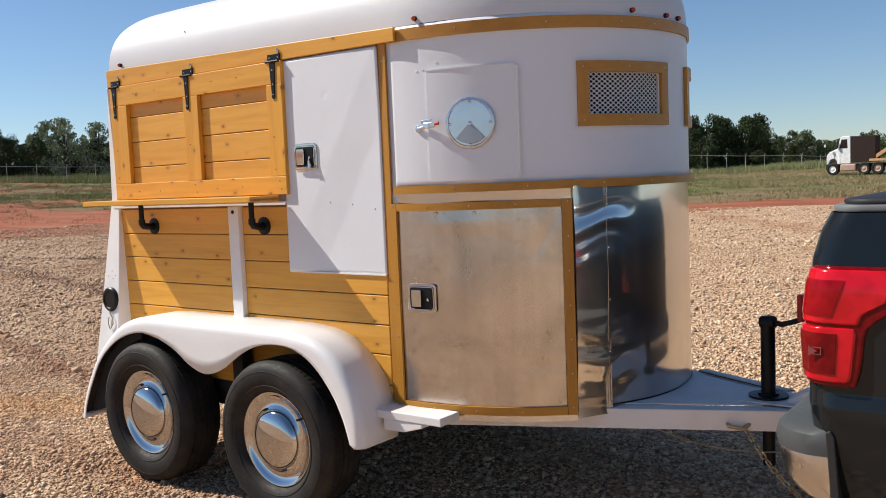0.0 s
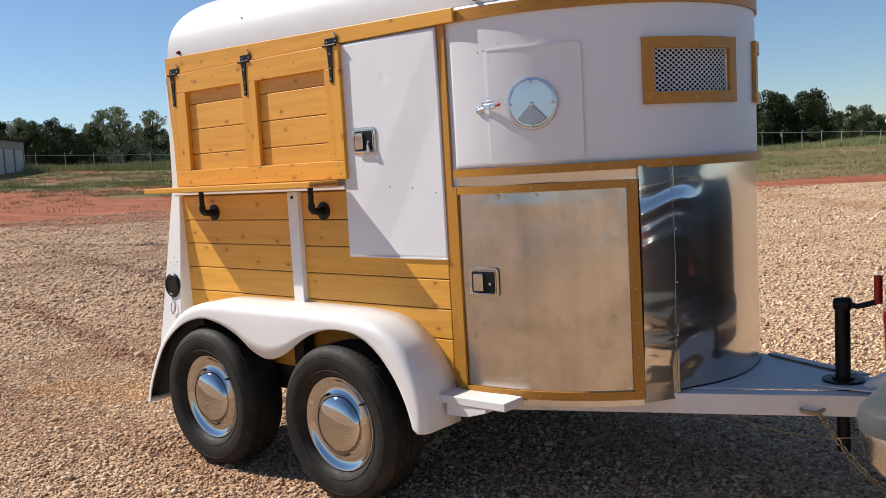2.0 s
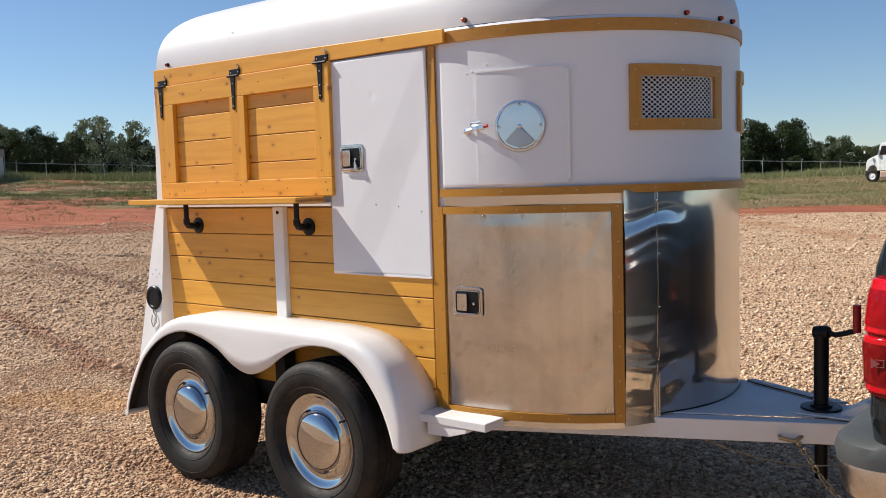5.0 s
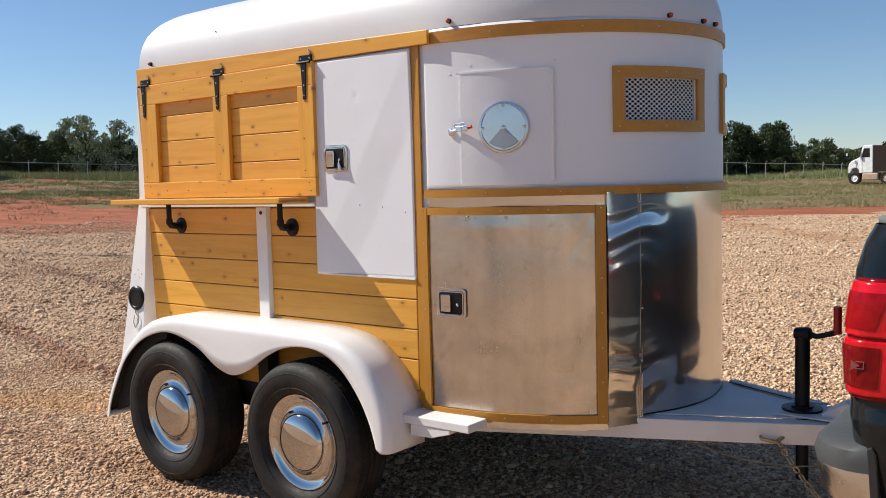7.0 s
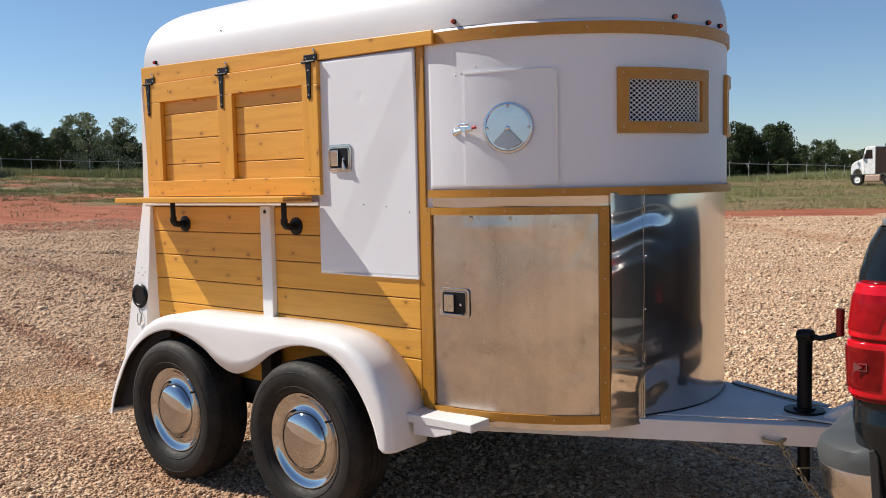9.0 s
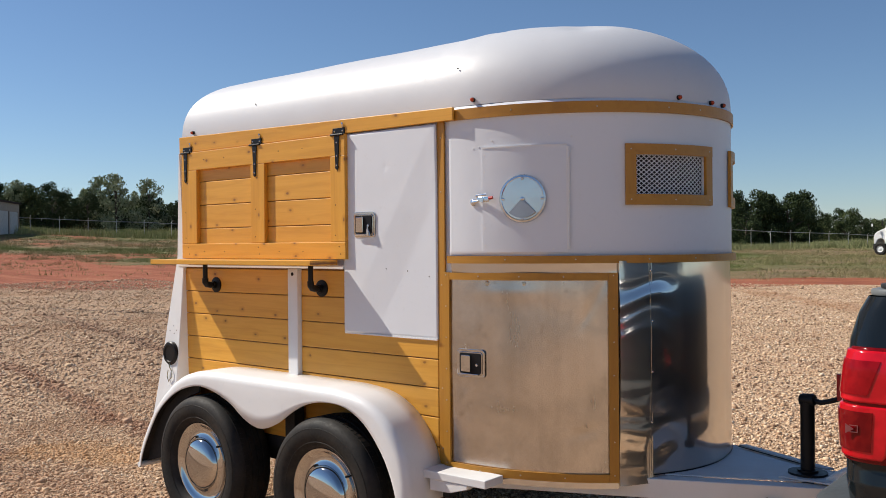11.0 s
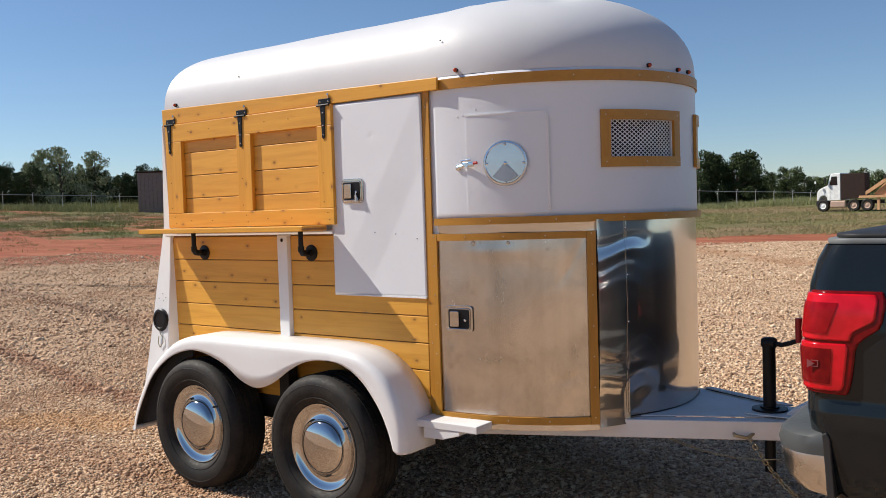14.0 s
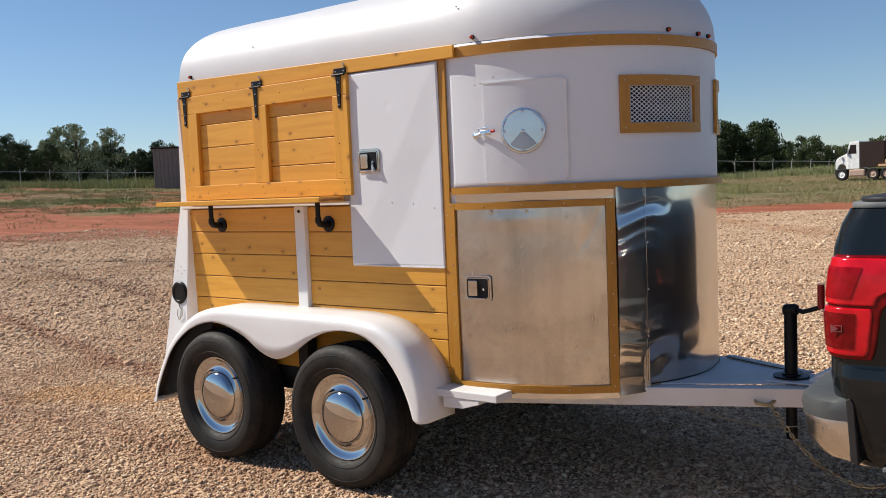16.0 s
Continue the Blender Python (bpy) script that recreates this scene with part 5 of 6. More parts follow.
for u0, u1, w0, w1 in ((-0.553, -0.527, 1.028, 1.0305), (-0.553, -0.527, 1.006, 1.0085), (-0.5295, -0.527, 1.0085, 1.028)):
    add_box(bm, (u0, NEAR_Y - 0.0235, w0), (u1, NEAR_Y - 0.0206, w1))
part("reflector_bracket", bm, LENS_MARK, tail, "thin pale outline mark")

# rear bumper: chrome shell with grey step pad
def bumper_rows(rows_in, y_end):
    bm = bmesh.new()
    rows = []
    for z, back, end in rows_in:
        line = [(back, MID, z), (back, y_end + 0.18 + end, z)]
        for a in range(1, 9):
            t = a * math.pi / 16
            line.append((back + 0.16 * (1 - math.cos(t)), y_end + end + 0.18 * (1 - math.sin(t)), z))
        line.append((-0.506, y_end + end + 0.004, z))
        rows.append([bm.verts.new(p) for p in line])
    for a, b in zip(rows, rows[1:]):
        for k in range(len(a) - 1):
            bm.faces.new((a[k], a[k + 1], b[k + 1], b[k]))
    return bm


bumper = part("rear_bumper", bumper_rows([(0.500, -0.600, 0.035), (0.520, -0.655, 0.012), (0.57, -0.694, 0.0), (0.66, -0.712, 0.0), (0.672, -0.708, 0.002)], NEAR_Y - 0.01), BUMPER, pickup, "satin chrome rear bumper with grey step pad", smooth=True)
pad = part("step_pad", bumper_rows([(0.668, -0.712, 0.002), (0.70, -0.718, 0.0), (0.735, -0.708, 0.004), (0.752, -0.683, 0.02), (0.754, -0.58, 0.06)], NEAR_Y - 0.012), PAD_GREY, bumper, "dark grey plastic step pad", smooth=True)
for o in (bumper, pad):
    mod = o.modifiers.new("other_half", "MIRROR")
    mod.use_axis = (False, True, False)
part("lower_trim", box((-0.40, NEAR_Y + 0.012, 0.488), (0.20, NEAR_Y + 0.05, 0.506), 0.004), GREY_TRIM, pickup, "thin grey lower edge")
part("corner_guard", prism([(-0.504, 0.515), (-0.476, 0.505), (-0.484, 0.62), (-0.492, 0.735), (-0.504, 0.757), (-0.520, 0.75)], "y", NEAR_Y - 0.010, NEAR_Y + 0.08, 0.004), BLACK_PLASTIC, pickup)
part("receiver", box((-0.66, MID - 0.04, 0.44), (-0.30, MID + 0.04, 0.50), 0.006), BLACK, pickup, "black tow receiver")

# front of the truck: cab, bonnet, wheels
cab_line = [(1.36, 0.50), (5.15, 0.50), (5.22, 0.75), (5.18, 1.02), (3.95, 1.20), (3.75, 1.23), (3.15, 1.86), (2.85, 1.92), (1.75, 1.92), (1.42, 1.86), (1.36, 1.25)]
part("cab", prism(cab_line, "y", MID - 0.96, MID + 0.96, 0.04), TRUCK_PAINT, pickup, "dark grey crew cab")
part("side_glass", prism([(1.50, 1.32), (3.55, 1.30), (3.08, 1.78), (1.62, 1.80)], "y", MID - 0.975, MID - 0.955, 0.01), GLASS, pickup, "tinted side windows")
part("bed_liner", box((-0.45, MID - 0.85, 0.55), (1.34, MID + 0.85, 1.40)), DARK, pickup)
for wx in (0.62, 4.30):
    for sgn in (-1, 1):
        tyre = [(0.24, 0.0), (0.30, 0.016), (0.37, 0.006), (0.40, -0.04), (0.405, -0.13), (0.40, -0.22), (0.3, -0.26), (0.0, -0.26)]
        w = part("wheel", turned(tyre, (wx, MID + sgn * 0.965, 0.405), (0, sgn, 0), 40), RUBBER, pickup, "truck wheel with alloy rim", smooth=True)
        part("rim", turned([(0.24, 0.0), (0.23, 0.006), (0.20, -0.02), (0.08, -0.02), (0.06, 0.0), (0.0, 0.0)], (wx, MID + sgn * 0.965, 0.405), (0, sgn, 0), 40), ZINC, w, smooth=True)
    part("wheel_arch", turned([(0.46, 0.0), (0.46, 0.012), (0.0, 0.012)], (wx, MID - PW + 0.004, 0.42), (0, -1, 0), 32), DARK, pickup)

# ---- ground ----
def rise(x, y):
    """Height of the ground: level under the trailer, rising gently to the field."""
    def soft(u, k):
        return u if u / k > 30 else k * math.log1p(math.exp(max(-60.0, u / k)))
    u = -0.9 * x - 0.3 * y - 5.0
    r = math.hypot(x, y)
    h = 0.028 * (soft(u, 2.0) if u > -30 else 0.0) + 0.009 * soft(r - 30.0, 4.0) + 0.022 * soft(u - 38.0, 4.0)
    return h


def ground_z(x, y):
    r = math.hypot(x + 3, y - 4)
    near = min(1.0, max(0.0, (r - 2.5) / 5.0))
    lumps = 0.035 * noise.noise(Vector((x * 0.45, y * 0.45, 0.0))) + 0.012 * noise.noise(Vector((x * 1.7, y * 1.7, 3.0)))
    far_lumps = 0.20 * noise.noise(Vector((x * 0.08, y * 0.08, 5.0))) * min(1.0, max(0.0, (r - 26) / 12))
    base = rise(max(-150.0, x), min(170.0, y)) if r < 400 else rise(-120.0, 90.0)
    return (base + lumps + far_lumps) * near


def ground_mesh():
    radii = [0.0]
    r = 0.35
    while r < 2600:
        radii.append(r)
        r *= 1.055
    seg = 220
    verts, faces = [(-2.5, 4.0, 0.0)], []
    for r in radii[1:]:
        for k in range(seg):
            a = k * math.tau / seg
            x, y = -2.5 + r * math.cos(a), 4.0 + r * math.sin(a)
            verts.append((x, y, ground_z(x, y)))
    for k in range(seg):
        faces.append((0, 1 + k, 1 + (k + 1) % seg))
    for i in range(len(radii) - 2):
        a, b = 1 + i * seg, 1 + (i + 1) * seg
        for k in range(seg):
            j = (k + 1) % seg
            faces.append((a + k, b + k, b + j, a + j))
    me = bpy.data.meshes.new("ground")
    me.from_pydata(verts, [], faces)
    me.shade_smooth()
    return me


ground = link_mesh("ground", ground_mesh(), GROUND, None)
tagged(ground, "pale crushed gravel yard running into red clay and dry grass", "ground", kind="structure")

# ---- loose stones of the yard ----
OCTA = np.array([(1, 0, 0), (-1, 0, 0), (0, 1, 0), (0, -1, 0), (0, 0, 1), (0, 0, -1)], dtype=float)
OCTA_F = np.array([(0, 2, 4), (2, 1, 4), (1, 3, 4), (3, 0, 4), (2, 0, 5), (1, 2, 5), (3, 1, 5), (0, 3, 5)])


def scatter(name, places, sizes, material, rng):
    """Angular stones, each with its own stretch and turn, in one mesh."""
    n = len(places)
    v = OCTA[None] * rng.uniform(0.55, 1.25, (n, 6, 1)) * rng.uniform(0.6, 1.2, (n, 1, 3))
    q = rng.normal(size=(n, 4))
    q /= np.linalg.norm(q, axis=1)[:, None]
    w, x, y, z = q.T
    rot = np.stack([1 - 2 * (y * y + z * z), 2 * (x * y - z * w), 2 * (x * z + y * w), 2 * (x * y + z * w), 1 - 2 * (x * x + z * z), 2 * (y * z - x * w), 2 * (x * z - y * w), 2 * (y * z + x * w), 1 - 2 * (x * x + y * y)], 1).reshape(n, 3, 3)
    v = np.einsum("nij,nkj->nki", rot, v)
    v[:, :, 2] *= 0.75
    v = v * sizes[:, None, None] + places[:, None, :]
    f = OCTA_F[None] + 6 * np.arange(n)[:, None, None]
    me = bpy.data.meshes.new(name)
    me.vertices.add(n * 6)
    me.vertices.foreach_set("co", v.reshape(-1))
    me.loops.add(n * 24)
    me.loops.foreach_set("vertex_index", f.reshape(-1).astype(np.int32))
    me.polygons.add(n * 8)
    me.polygons.foreach_set("loop_start", np.arange(0, n * 24, 3, dtype=np.int32))
    me.update(calc_edges=True)
    return link_mesh(name, me, material, None)


rng = np.random.default_rng(7)


def stone_field(count, x0, x1, y0, y1, size):
    xy = np.stack([rng.uniform(x0, x1, count), rng.uniform(y0, y1, count)], 1)
    sizes = size * np.exp(rng.normal(0, 0.38, count))
    z = np.array([ground_z(a, b) for a, b in xy]) + sizes * 0.22
    return np.concatenate([xy, z[:, None]], 1), sizes


fields = [stone_field(92000, -8.0, -0.2, 1.3, 6.0, 0.0098), stone_field(42000, -9.5, 0.6, 5.6, 9.2, 0.0125), stone_field(6000, -9.5, -8.0, 1.3, 6.0, 0.0125), stone_field(72000, -17.0, 1.0, 9.0, 19.0, 0.016), stone_field(16000, -17.0, -9.5, 2.0, 9.0, 0.019), stone_field(30000, -22.0, -1.0, 18.0, 34.0, 0.023), stone_field(24000, -29.0, -16.0, 3.0, 18.0, 0.022)]
stones = scatter("gravel", np.concatenate([f[0] for f in fields]), np.concatenate([f[1] for f in fields]), STONE, rng)
tagged(stones, "loose angular beige gravel stones on the yard", "gravel", kind="stuff")
fields = [stone_field(200, -8.5, 0.4, 2.4, 9.0, 0.019)]
big = scatter("large_stones", fields[0][0], fields[0][1], STONE, rng)
tagged(big, "larger loose stones among the gravel", "stones", kind="stuff")
rows = []
for (ax, ay), (bx, by), half, strength, tint in RUTS[:3]:
    f = rng.uniform(0, 1, 420)
    o = rng.normal(0, half * 1.2, 420)
    size = math.hypot(bx - ax, by - ay)
    rows.append(np.stack([ax + (bx - ax) * f - (by - ay) / size * o, ay + (by - ay) * f + (bx - ax) / size * o], 1))
xy = np.concatenate(rows)
sizes = 0.022 * np.exp(rng.normal(0, 0.4, len(xy)))
z = np.array([ground_z(a, b) for a, b in xy]) + sizes * 0.2
clods = scatter("clods", np.concatenate([xy, z[:, None]], 1), sizes, STONE, rng)
tagged(clods, "reddish clods and stones turned up along wheel ruts", "stones", kind="stuff")
bm = bmesh.new()
for k in range(10):
    add_tube(bm, [(-2.49 + 0.024 * k, 4.205 + 0.010 * math.sin(k * 1.7), 0.044), (-2.470 + 0.024 * k, 4.209 + 0.010 * math.sin(k * 1.7 + 0.8), 0.047)], 0.0055, 5)
tagged(part("straw", bm, DRY_GRASS, None), "pale dry straw lying under the trailer", "straw")

# ---- far field: grass, fence, trees, sheds, tipper truck ----
EYE0 = Vector((0.25, -0.2, 1.63))


def out_at(az, r, lift=0.0):
    a = radians(az)
    x, y = EYE0.x + r * math.sin(a), EYE0.y + r * math.cos(a)
    return Vector((x, y, ground_z(x, y) + lift))


def grass_field(count):
    verts, faces = [], []
    for _ in range(count):
        az = random.uniform(-72, 2)
        r = 36 + 80 * random.random() ** 1.5
        a = radians(az)
        x, y = EYE0.x + r * math.sin(a), EYE0.y + r * math.cos(a)
        away = -0.801 * x + 0.598 * y - 27.65
        along_edge = 0.598 * x + 0.801 * y + 4.56
        w = max(2.2, 19.0 - 0.55 * along_edge)
        share = away / w + 0.5 * noise.noise(Vector((x * 0.12, y * 0.12, 9.0)))
        if share < 0.35 or (share < 0.95 and random.random() > 0.03 + 0.5 * max(0.0, share - 0.6)):
            continue
        if noise.noise(Vector((x * 0.10, y * 0.10, 2.0))) < -0.22 and r < 75 and random.random() > 0.15:
            continue
        clump = noise.noise(Vector((x * 0.33, y * 0.33, 6.0))) + 0.5 * noise.noise(Vector((x * 0.9, y * 0.9, 1.0)))
        if clump < -0.05 and random.random() > 0.25:
            continue
        p = Vector((x, y, ground_z(x, y)))
        tall = random.uniform(0.06, 0.15) * (1.0 if r < 60 else 1.4) * (1.0 + 1.3 * max(0.0, clump))
        for _b in range(8):
            t = random.uniform(0, math.tau)
            d = Vector((math.cos(t), math.sin(t), 0)) * random.uniform(0.008, 0.020)
            o = p + Vector((random.gauss(0, 0.13), random.gauss(0, 0.13), -0.02))
            tip = o + Vector((random.uniform(-0.10, 0.10), random.uniform(-0.10, 0.10), tall * random.uniform(0.45, 1.1)))
            i = len(verts)
            verts += [o - d, o + d, tip]
            faces.append((i, i + 1, i + 2))
    me = bpy.data.meshes.new("grass")
    me.from_pydata(verts, [], faces)
    return me


tagged(link_mesh("dry_grass", grass_field(95000), DRY_GRASS, None), "tall dry brown and green field grass", "grass", kind="stuff")


def tree(height, spread, material, seed, label):
    rnd = random.Random(seed)
    ob = thing("tree", (0, 0, 0), label, "tree", "far tree line")
    trunk = bmesh.new()
    add_tube(trunk, [(0, 0, -0.3), (0.05, 0, height * 0.25), (0.15, 0.1, height * 0.6), (0.1, 0.1, height * 0.85)], [0.20, 0.16, 0.10, 0.03], 7)
    blobs = []
    for k in range(30):
        a, f = rnd.uniform(0, math.tau), 0.06 + 0.88 * (k + 0.5) / 30
        full = math.sin(math.pi * min(1.0, 0.25 + 0.72 * f)) ** 0.6
        reach = spread * full * rnd.uniform(0.15, 0.95)
        c = Vector((math.cos(a) * reach, math.sin(a) * reach, height * f))
        if k % 3 == 0:
            add_tube(trunk, [(0.05, 0.03, height * f * 0.7), tuple(c * 0.6 + Vector((0, 0, height * f * 0.36))), tuple(c)], [0.07, 0.045, 0.015], 5)
        blobs.append((c, spread * rnd.uniform(0.20, 0.42) * (1.15 - 0.4 * f)))
    part("trunk", trunk, BARK, ob)
    verts, faces = [], []
    for c, r in blobs:
        for _ in range(120):
            d = Vector((rnd.gauss(0, 1), rnd.gauss(0, 1), rnd.gauss(0, 1))).normalized() * r * rnd.random() ** 0.35
            o = c + Vector((d.x, d.y, d.z * 0.85))
            if o.z < 0.1:
                continue
            size = rnd.uniform(0.09, 0.21)
            q = Euler((rnd.uniform(0, 6.28), rnd.uniform(0, 6.28), rnd.uniform(0, 6.28))).to_quaternion()
            i = len(verts)
            verts += [o + q @ Vector(u) * size for u in ((-1, 0, 0), (0, -0.6, 0.15), (1, 0, 0), (0, 0.6, 0.15))]
            faces.append((i, i + 1, i + 2, i + 3))
    me = bpy.data.meshes.new("crown")
    me.from_pydata(verts, [], faces)
    link_mesh("crown", me, material, ob)
    return ob


kinds = [tree(7.5, 3.2, LEAF_DARK, 1, "dark green broad tree behind the fence"), tree(6.4, 2.8, LEAF_DARK, 2, "dark green cedar-like tree behind the fence"), tree(8.3, 3.3, LEAF_PALE, 3, "tall pale green tree behind the fence"), tree(5.2, 2.8, LEAF_MID, 4, "green bushy tree behind the fence"), tree(6.9, 3.4, LEAF_MID, 5, "green broad tree behind the fence")]
firsts = set()


def plant(kind, az, r, scale):
    p = out_at(az, r, -0.1)
    spin = pose(0, 0, 0, 0, 0, random.uniform(0, 360))
    m = Matrix.Translation(p) @ spin @ Matrix.Diagonal((scale, scale, scale * random.uniform(0.92, 1.08), 1))
    if kind not in firsts:
        firsts.add(kind)
        kinds[kind].matrix_basis = m
    else:
        o = copy_thing(kinds[kind], m)
        o.scale = m.to_scale()


random.seed(5)
plant(2, -59.6, 123, 0.91)
plant(2, -60.5, 126, 0.84)
plant(2, -57.7, 124, 0.84)
plant(2, -65.2, 126, 0.78)
plant(4, -64.3, 125, 0.80)
for k in range(80):
    az = -74 + k * 0.33 + random.uniform(-0.3, 0.3)
    plant(random.choice((0, 0, 1, 3, 4)), az, random.uniform(120, 138), random.uniform(0.62, 0.86))
for k in range(26):
    az = -48 + k * 1.1
    plant(random.choice((0, 1, 3, 4)), az, random.uniform(118, 135), random.uniform(0.8, 1.0))
for az in (-21.4, -20.6, -20.1, -19.6, -19.1, -18.6, -18.2, -17.8, -17.4, -17.0):
    plant(random.choice((0, 0, 1)), az + random.uniform(-0.2, 0.2), random.uniform(126, 136), random.uniform(0.85, 1.05))
for k in range(46):
    az = -17.5 + k * 0.42
    plant(random.choice((0, 1, 3, 4)), az, random.uniform(140, 165), random.uniform(0.62, 0.82))


def fence(az0, az1, r0, r1, spacing, tall0=1.8, tall1=1.8):
    a, b = out_at(az0, r0), out_at(az1, r1)
    n = max(2, round((b - a).length / spacing))
    ob = thing("chain_link_fence", a, "galvanised chain-link fence with a top rail", "fence")
    pts = []
    for k in range(n + 1):
        p = a.lerp(b, k / n)
        p.z = ground_z(p.x, p.y)
        pts.append((p, tall0 + (tall1 - tall0) * k / n))
    for p, h in pts:
        part("post", tube([p + Vector((0, 0, -0.2)), p + Vector((0, 0, h + 0.05)), p + Vector((0.15, -0.05, h + 0.28))], 0.030, 6), FENCE, ob)
    part("top_rail", tube([p + Vector((0, 0, h)) for p, h in pts], 0.032, 6), FENCE, ob)
    bm = bmesh.new()
    add_tube(bm, [p + Vector((0, 0, 0.12)) for p, h in pts], 0.005, 4)
    part("tension_wire", bm, FENCE, ob)
    return [p for p, h in pts]


lines = [fence(-72, -50, 108, 104, 3.0, 1.65, 1.65), fence(-22.5, -9.0, 112, 128, 2.4, 2.6, 0.8)]


def weed_strip(lines, count):
    """Tall uncut weeds along the fences, as thin blades."""
    verts, faces = [], []
    for pts in lines:
        for _ in range(count):
            k = random.uniform(0, len(pts) - 1.001)
            p = pts[int(k)].lerp(pts[int(k) + 1], k % 1)
            x, y = p.x + random.gauss(-0.6, 1.6), p.y + random.gauss(1.6, 1.3)
            z = ground_z(x, y) - 0.03
            tall = random.uniform(0.45, 1.0) * (0.75 + 0.9 * max(0.0, noise.noise(Vector((x * 0.22, y * 0.22, 1.0))) + 0.3))
            for _b in range(6):
                t = random.uniform(0, math.tau)
                d = Vector((math.cos(t), math.sin(t), 0)) * random.uniform(0.015, 0.04)
                o = Vector((x + random.uniform(-0.3, 0.3), y + random.uniform(-0.3, 0.3), z))
                i = len(verts)
                verts += [o - d, o + d, o + Vector((random.uniform(-0.25, 0.25), random.uniform(-0.25, 0.25), tall * random.uniform(0.5, 1.1)))]
                faces.append((i, i + 1, i + 2))
    me = bpy.data.meshes.new("weeds")
    me.from_pydata(verts, [], faces)
    return me


tagged(link_mesh("tall_weeds", weed_strip(lines, 8200), WEEDS, None), "tall olive and tan weeds along the fence", "weeds", kind="stuff")

# brown storage shed and the row of storage units
def building(az, r, wide, deep, high, turn, sheet, doors, label):
    p = out_at(az, r)
    ob = thing("storage_shed", p, label, "shed")
    m = Matrix.Translation(p) @ Matrix.Rotation(radians(turn), 4, "Z")
    part("wall", box((0, 0, -0.5), (wide, deep, high), 0.02, m), sheet, ob)
    part("roof", box((-0.12, -0.15, high), (wide + 0.12, deep + 0.15, high + 0.16), 0.03, m), FAR_BROWN, ob)
    bm = bmesh.new()
    k = 0.25
    while k < wide and not doors:
        add_box(bm, (k, -0.03, -0.4), (k + 0.06, 0.0, high - 0.05), 0, m)
        k += 0.45
    if len(bm.verts):
        part("rib_set", bm, sheet, ob)
    else:
        bm.free()
    for k in range(doors):
        x = wide - 0.7 - k * 3.2
        door = part("roller_door", box((x - 2.5, -0.05, -0.3), (x, 0.0, high - 0.9), 0.01, m), DOOR_SHEET, ob, "pale roll-up door")
        part("jamb", box((x + 0.02, -0.07, -0.3), (x + 0.16, 0.0, high - 0.85), 0, m), FAR_BROWN, ob)
    return ob


building(-55.35, 100, 14.0, 8.0, 4.2, 33, BROWN_SHEET, 0, "plain brown sheet-metal shed beyond the field")
UNITS = out_at(-64.95, 105) - Vector((math.cos(radians(139)), math.sin(radians(139)), 0)) * 19.2
building(math.degrees(math.atan2(UNITS.x - EYE0.x, UNITS.y - EYE0.y)), math.hypot(UNITS.x - EYE0.x, UNITS.y - EYE0.y), 19.2, 7.0, 3.9, 139, TAN_SHEET, 6, "tan storage units with pale roll-up doors")

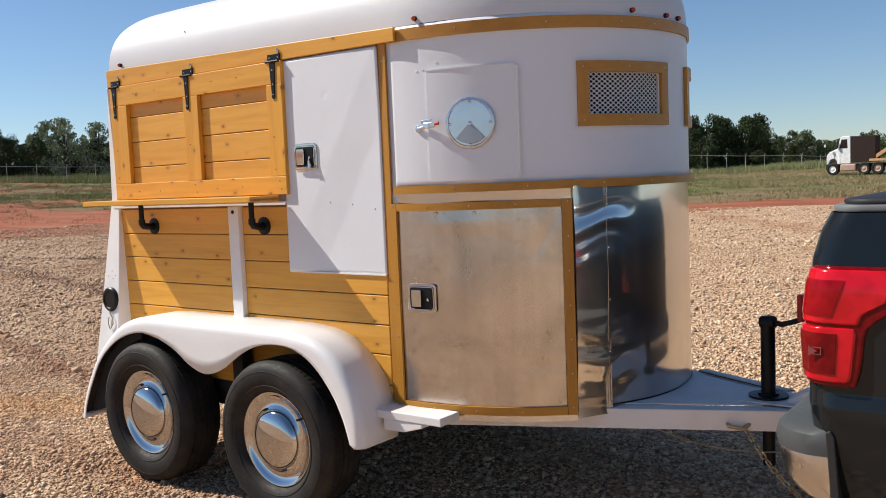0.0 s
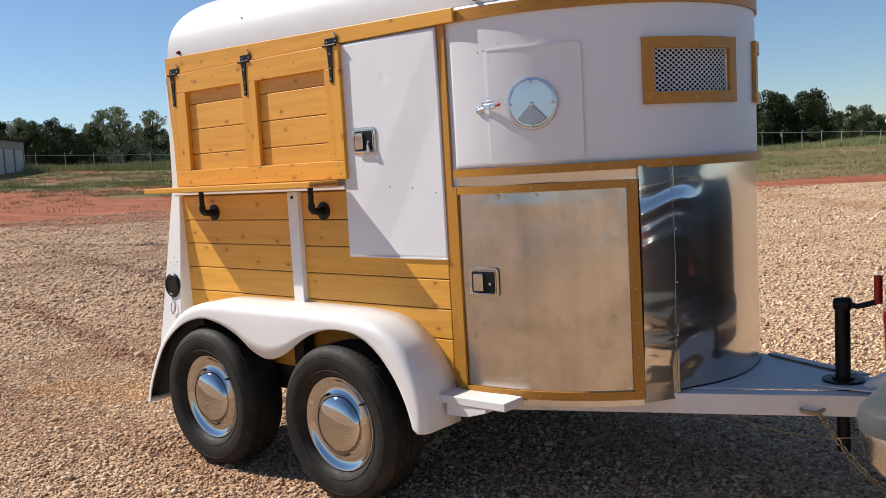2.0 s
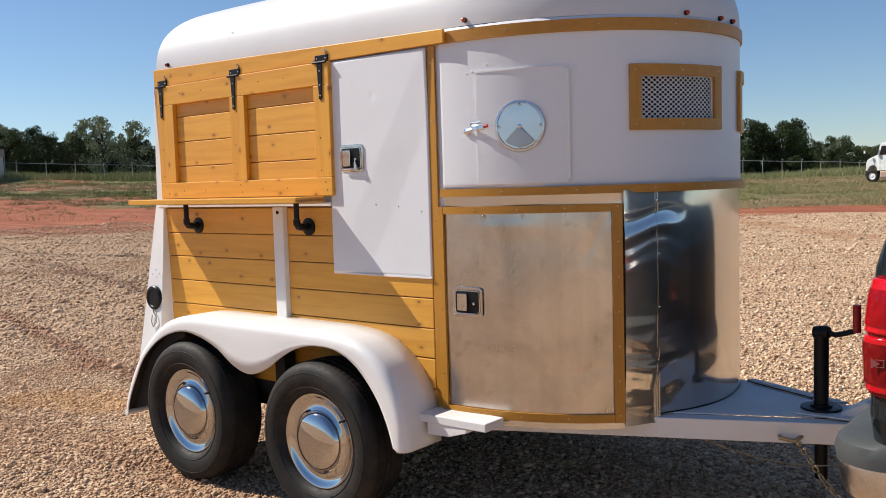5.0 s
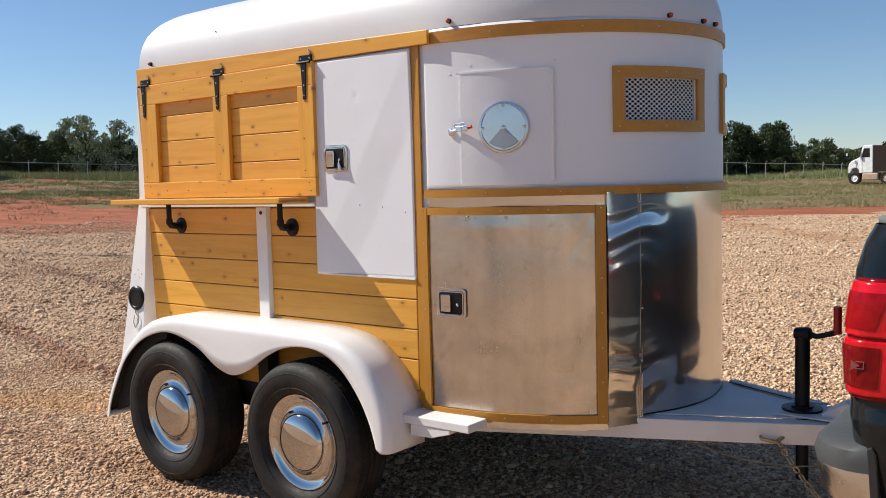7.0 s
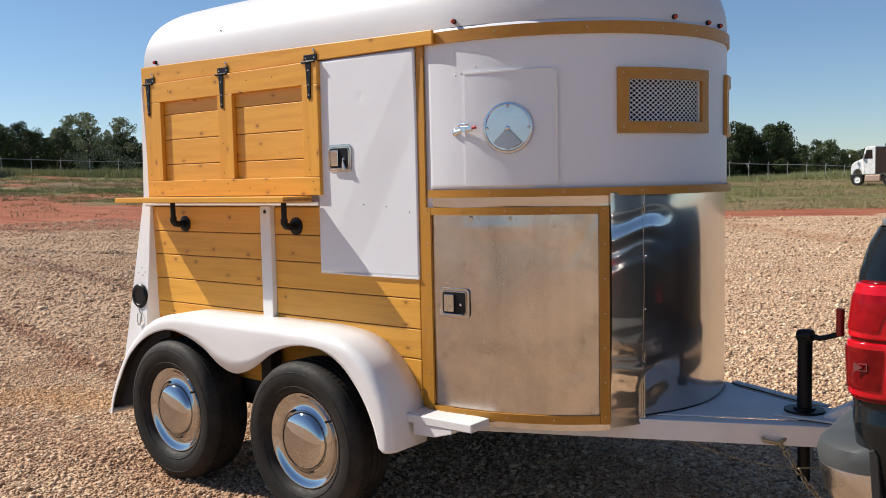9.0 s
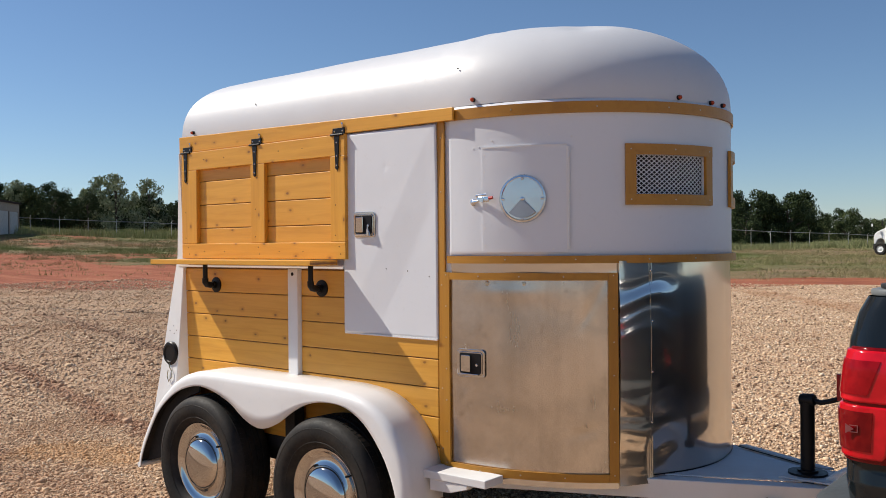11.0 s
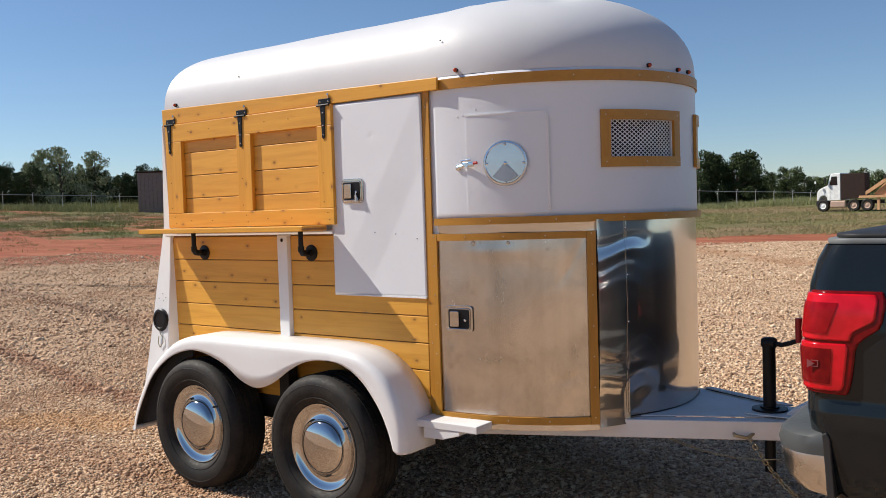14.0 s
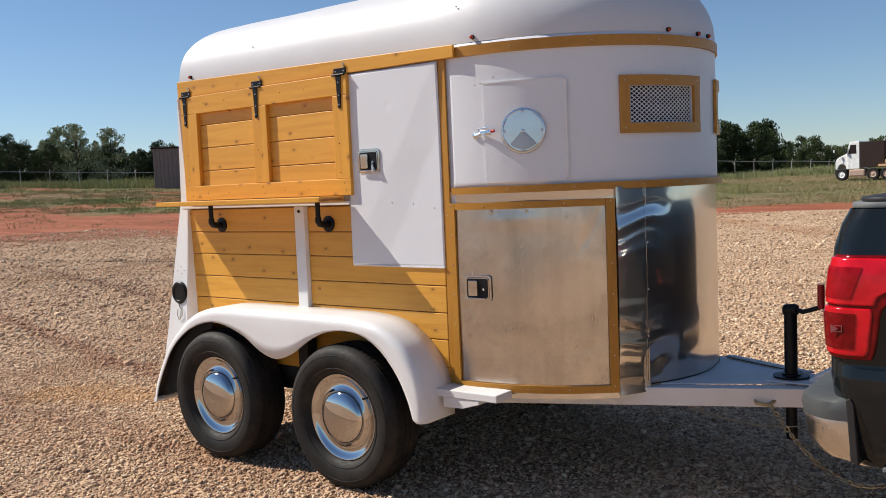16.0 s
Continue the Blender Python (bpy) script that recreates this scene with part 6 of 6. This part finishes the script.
# white tractor unit with an orange bottom-dump trailer
def lorry():
    p = out_at(-13.45, 84)
    ob = thing("tractor_truck", p, "white tractor unit with a dark brown sleeper box, parked on grass", "truck")
    m = Matrix.Translation(p) @ Matrix.Rotation(radians(-10), 4, "Z")

    def pr(outline, y0, y1, bevel=0.0):
        bm = prism([(u * 0.80, w) for u, w in outline], "y", y0, y1, bevel)
        bm.transform(m)
        return bm
    part("bonnet", pr([(0.02, 0.95), (0.0, 1.45), (0.10, 1.80), (0.35, 1.98), (1.32, 2.32), (1.45, 2.32), (1.45, 0.95), (1.16, 0.95), (1.12, 1.20), (0.95, 1.36), (0.70, 1.40), (0.42, 1.32), (0.28, 1.10), (0.22, 0.95)], 0.08, 2.0, 0.04), FAR_WHITE, ob)
    part("bumper", pr([(-0.06, 0.50), (-0.06, 0.94), (0.22, 0.94), (0.22, 0.50)], 0.05, 2.05, 0.04), DARK, ob, "black front bumper")
    part("cab", pr([(1.30, 0.95), (1.24, 2.30), (1.50, 3.14), (1.70, 3.27), (2.60, 3.30), (2.60, 0.95)], 0.0, 2.1, 0.05), FAR_WHITE, ob)
    part("side_window", pr([(1.42, 2.26), (1.66, 3.02), (2.26, 3.02), (2.30, 2.26)], -0.015, 0.02, 0.02), GLASS, ob)
    part("windscreen", pr([(1.225, 2.34), (1.26, 2.34), (1.505, 3.10), (1.47, 3.10)], 0.15, 1.95), GLASS, ob)
    part("door_line", pr([(1.50, 1.05), (1.50, 2.20), (1.515, 2.20), (1.515, 1.05)], -0.006, 0.01), DARK, ob)
    part("sleeper_box", pr([(2.64, 1.05), (2.64, 3.22), (5.15, 3.22), (5.15, 1.05)], 0.02, 1.05, 0.03), FAR_BROWN, ob, "dark brown box")
    part("fuel_tank", pr([(1.50, 0.32), (1.50, 0.92), (3.15, 0.92), (3.15, 0.32)], -0.05, 0.5, 0.10), FAR_RUST, ob, "dull metal fuel tank and steps")
    part("frame", pr([(0.3, 0.60), (0.3, 0.92), (6.4, 0.92), (6.4, 0.60)], 0.5, 1.6), DARK, ob)
    part("mirror", pr([(0.0, 2.42), (0.0, 2.66), (0.12, 2.66), (0.12, 2.42)], -0.35, -0.25), FAR_WHITE, ob)
    part("mirror_arm", pr([(0.10, 1.95), (0.05, 2.42), (0.08, 2.42), (0.13, 1.95)], -0.32, -0.28), DARK, ob)
    part("side_mirror", pr([(1.05, 2.40), (1.05, 2.95), (1.14, 2.95), (1.14, 2.40)], -0.30, -0.12), DARK, ob)
    part("exhaust_stack", pr([(4.92, 3.22), (4.92, 3.40), (5.14, 3.52), (5.18, 3.46), (5.02, 3.36), (5.02, 3.22)], 0.3, 0.42), CHROME, ob)
    for wx in (0.57, 3.17, 4.28):
        bm = turned([(0.28, 0.0), (0.45, 0.02), (0.52, -0.05), (0.52, -0.28), (0.4, -0.32), (0, -0.32)], (wx, -0.02, 0.50), (0, -1, 0), 28)
        bm.transform(m)
        w = part("wheel", bm, RUBBER, ob, smooth=True)
        bm = turned([(0.29, 0.0), (0.20, -0.06), (0.08, -0.02), (0.0, -0.01)], (wx, -0.02, 0.50), (0, -1, 0), 24)
        bm.transform(m)
        part("hub", bm, FAR_RUST if wx > 1 else FAR_WHITE, w)
    dump = thing("dump_trailer", m @ Vector((8, 1, 0)), "faded orange bottom-dump trailer behind the white tractor", "trailer")

    def pd(outline, y0, y1, bevel=0.0):
        bm = prism([(u * 0.66, w) for u, w in outline], "y", y0, y1, bevel)
        bm.transform(m)
        return bm
    part("hopper", pd([(7.0, 1.32), (8.9, 2.55), (16.0, 2.55), (14.0, 0.75), (9.2, 0.75), (8.4, 1.18)], 0.35, 1.85, 0.03), FAR_ORANGE, dump)
    part("side_rail", pd([(5.4, 1.10), (5.5, 1.30), (14.5, 1.30), (14.5, 1.10)], 0.0, 2.2), FAR_ORANGE, dump)
    part("top_tarp", pd([(8.4, 2.62), (8.5, 2.95), (16.0, 2.95), (16.0, 2.62)], 0.15, 2.05, 0.03), DARK, dump)
    part("gooseneck", pd([(5.5, 1.30), (8.5, 2.62), (8.8, 2.62), (8.8, 2.42), (6.2, 1.30)], 0.05, 0.2), FAR_ORANGE, dump)
    part("top_chord", pd([(8.5, 2.50), (8.5, 2.64), (16.0, 2.64), (16.0, 2.50)], 0.05, 0.2), FAR_ORANGE, dump)
    for x0, x1 in ((8.3, 9.6), (10.0, 11.3), (11.8, 12.8)):
        part("rib", pd([(x0, 2.60), (x0 + 0.18, 2.60), (x1 + 0.18, 1.30), (x1, 1.30)], 0.08, 0.2), FAR_ORANGE, dump)
    part("leg", pd([(7.65, 0.05), (7.65, 1.1), (7.95, 1.1), (7.95, 0.05)], 0.1, 0.3), FAR_ORANGE, dump)


lorry()
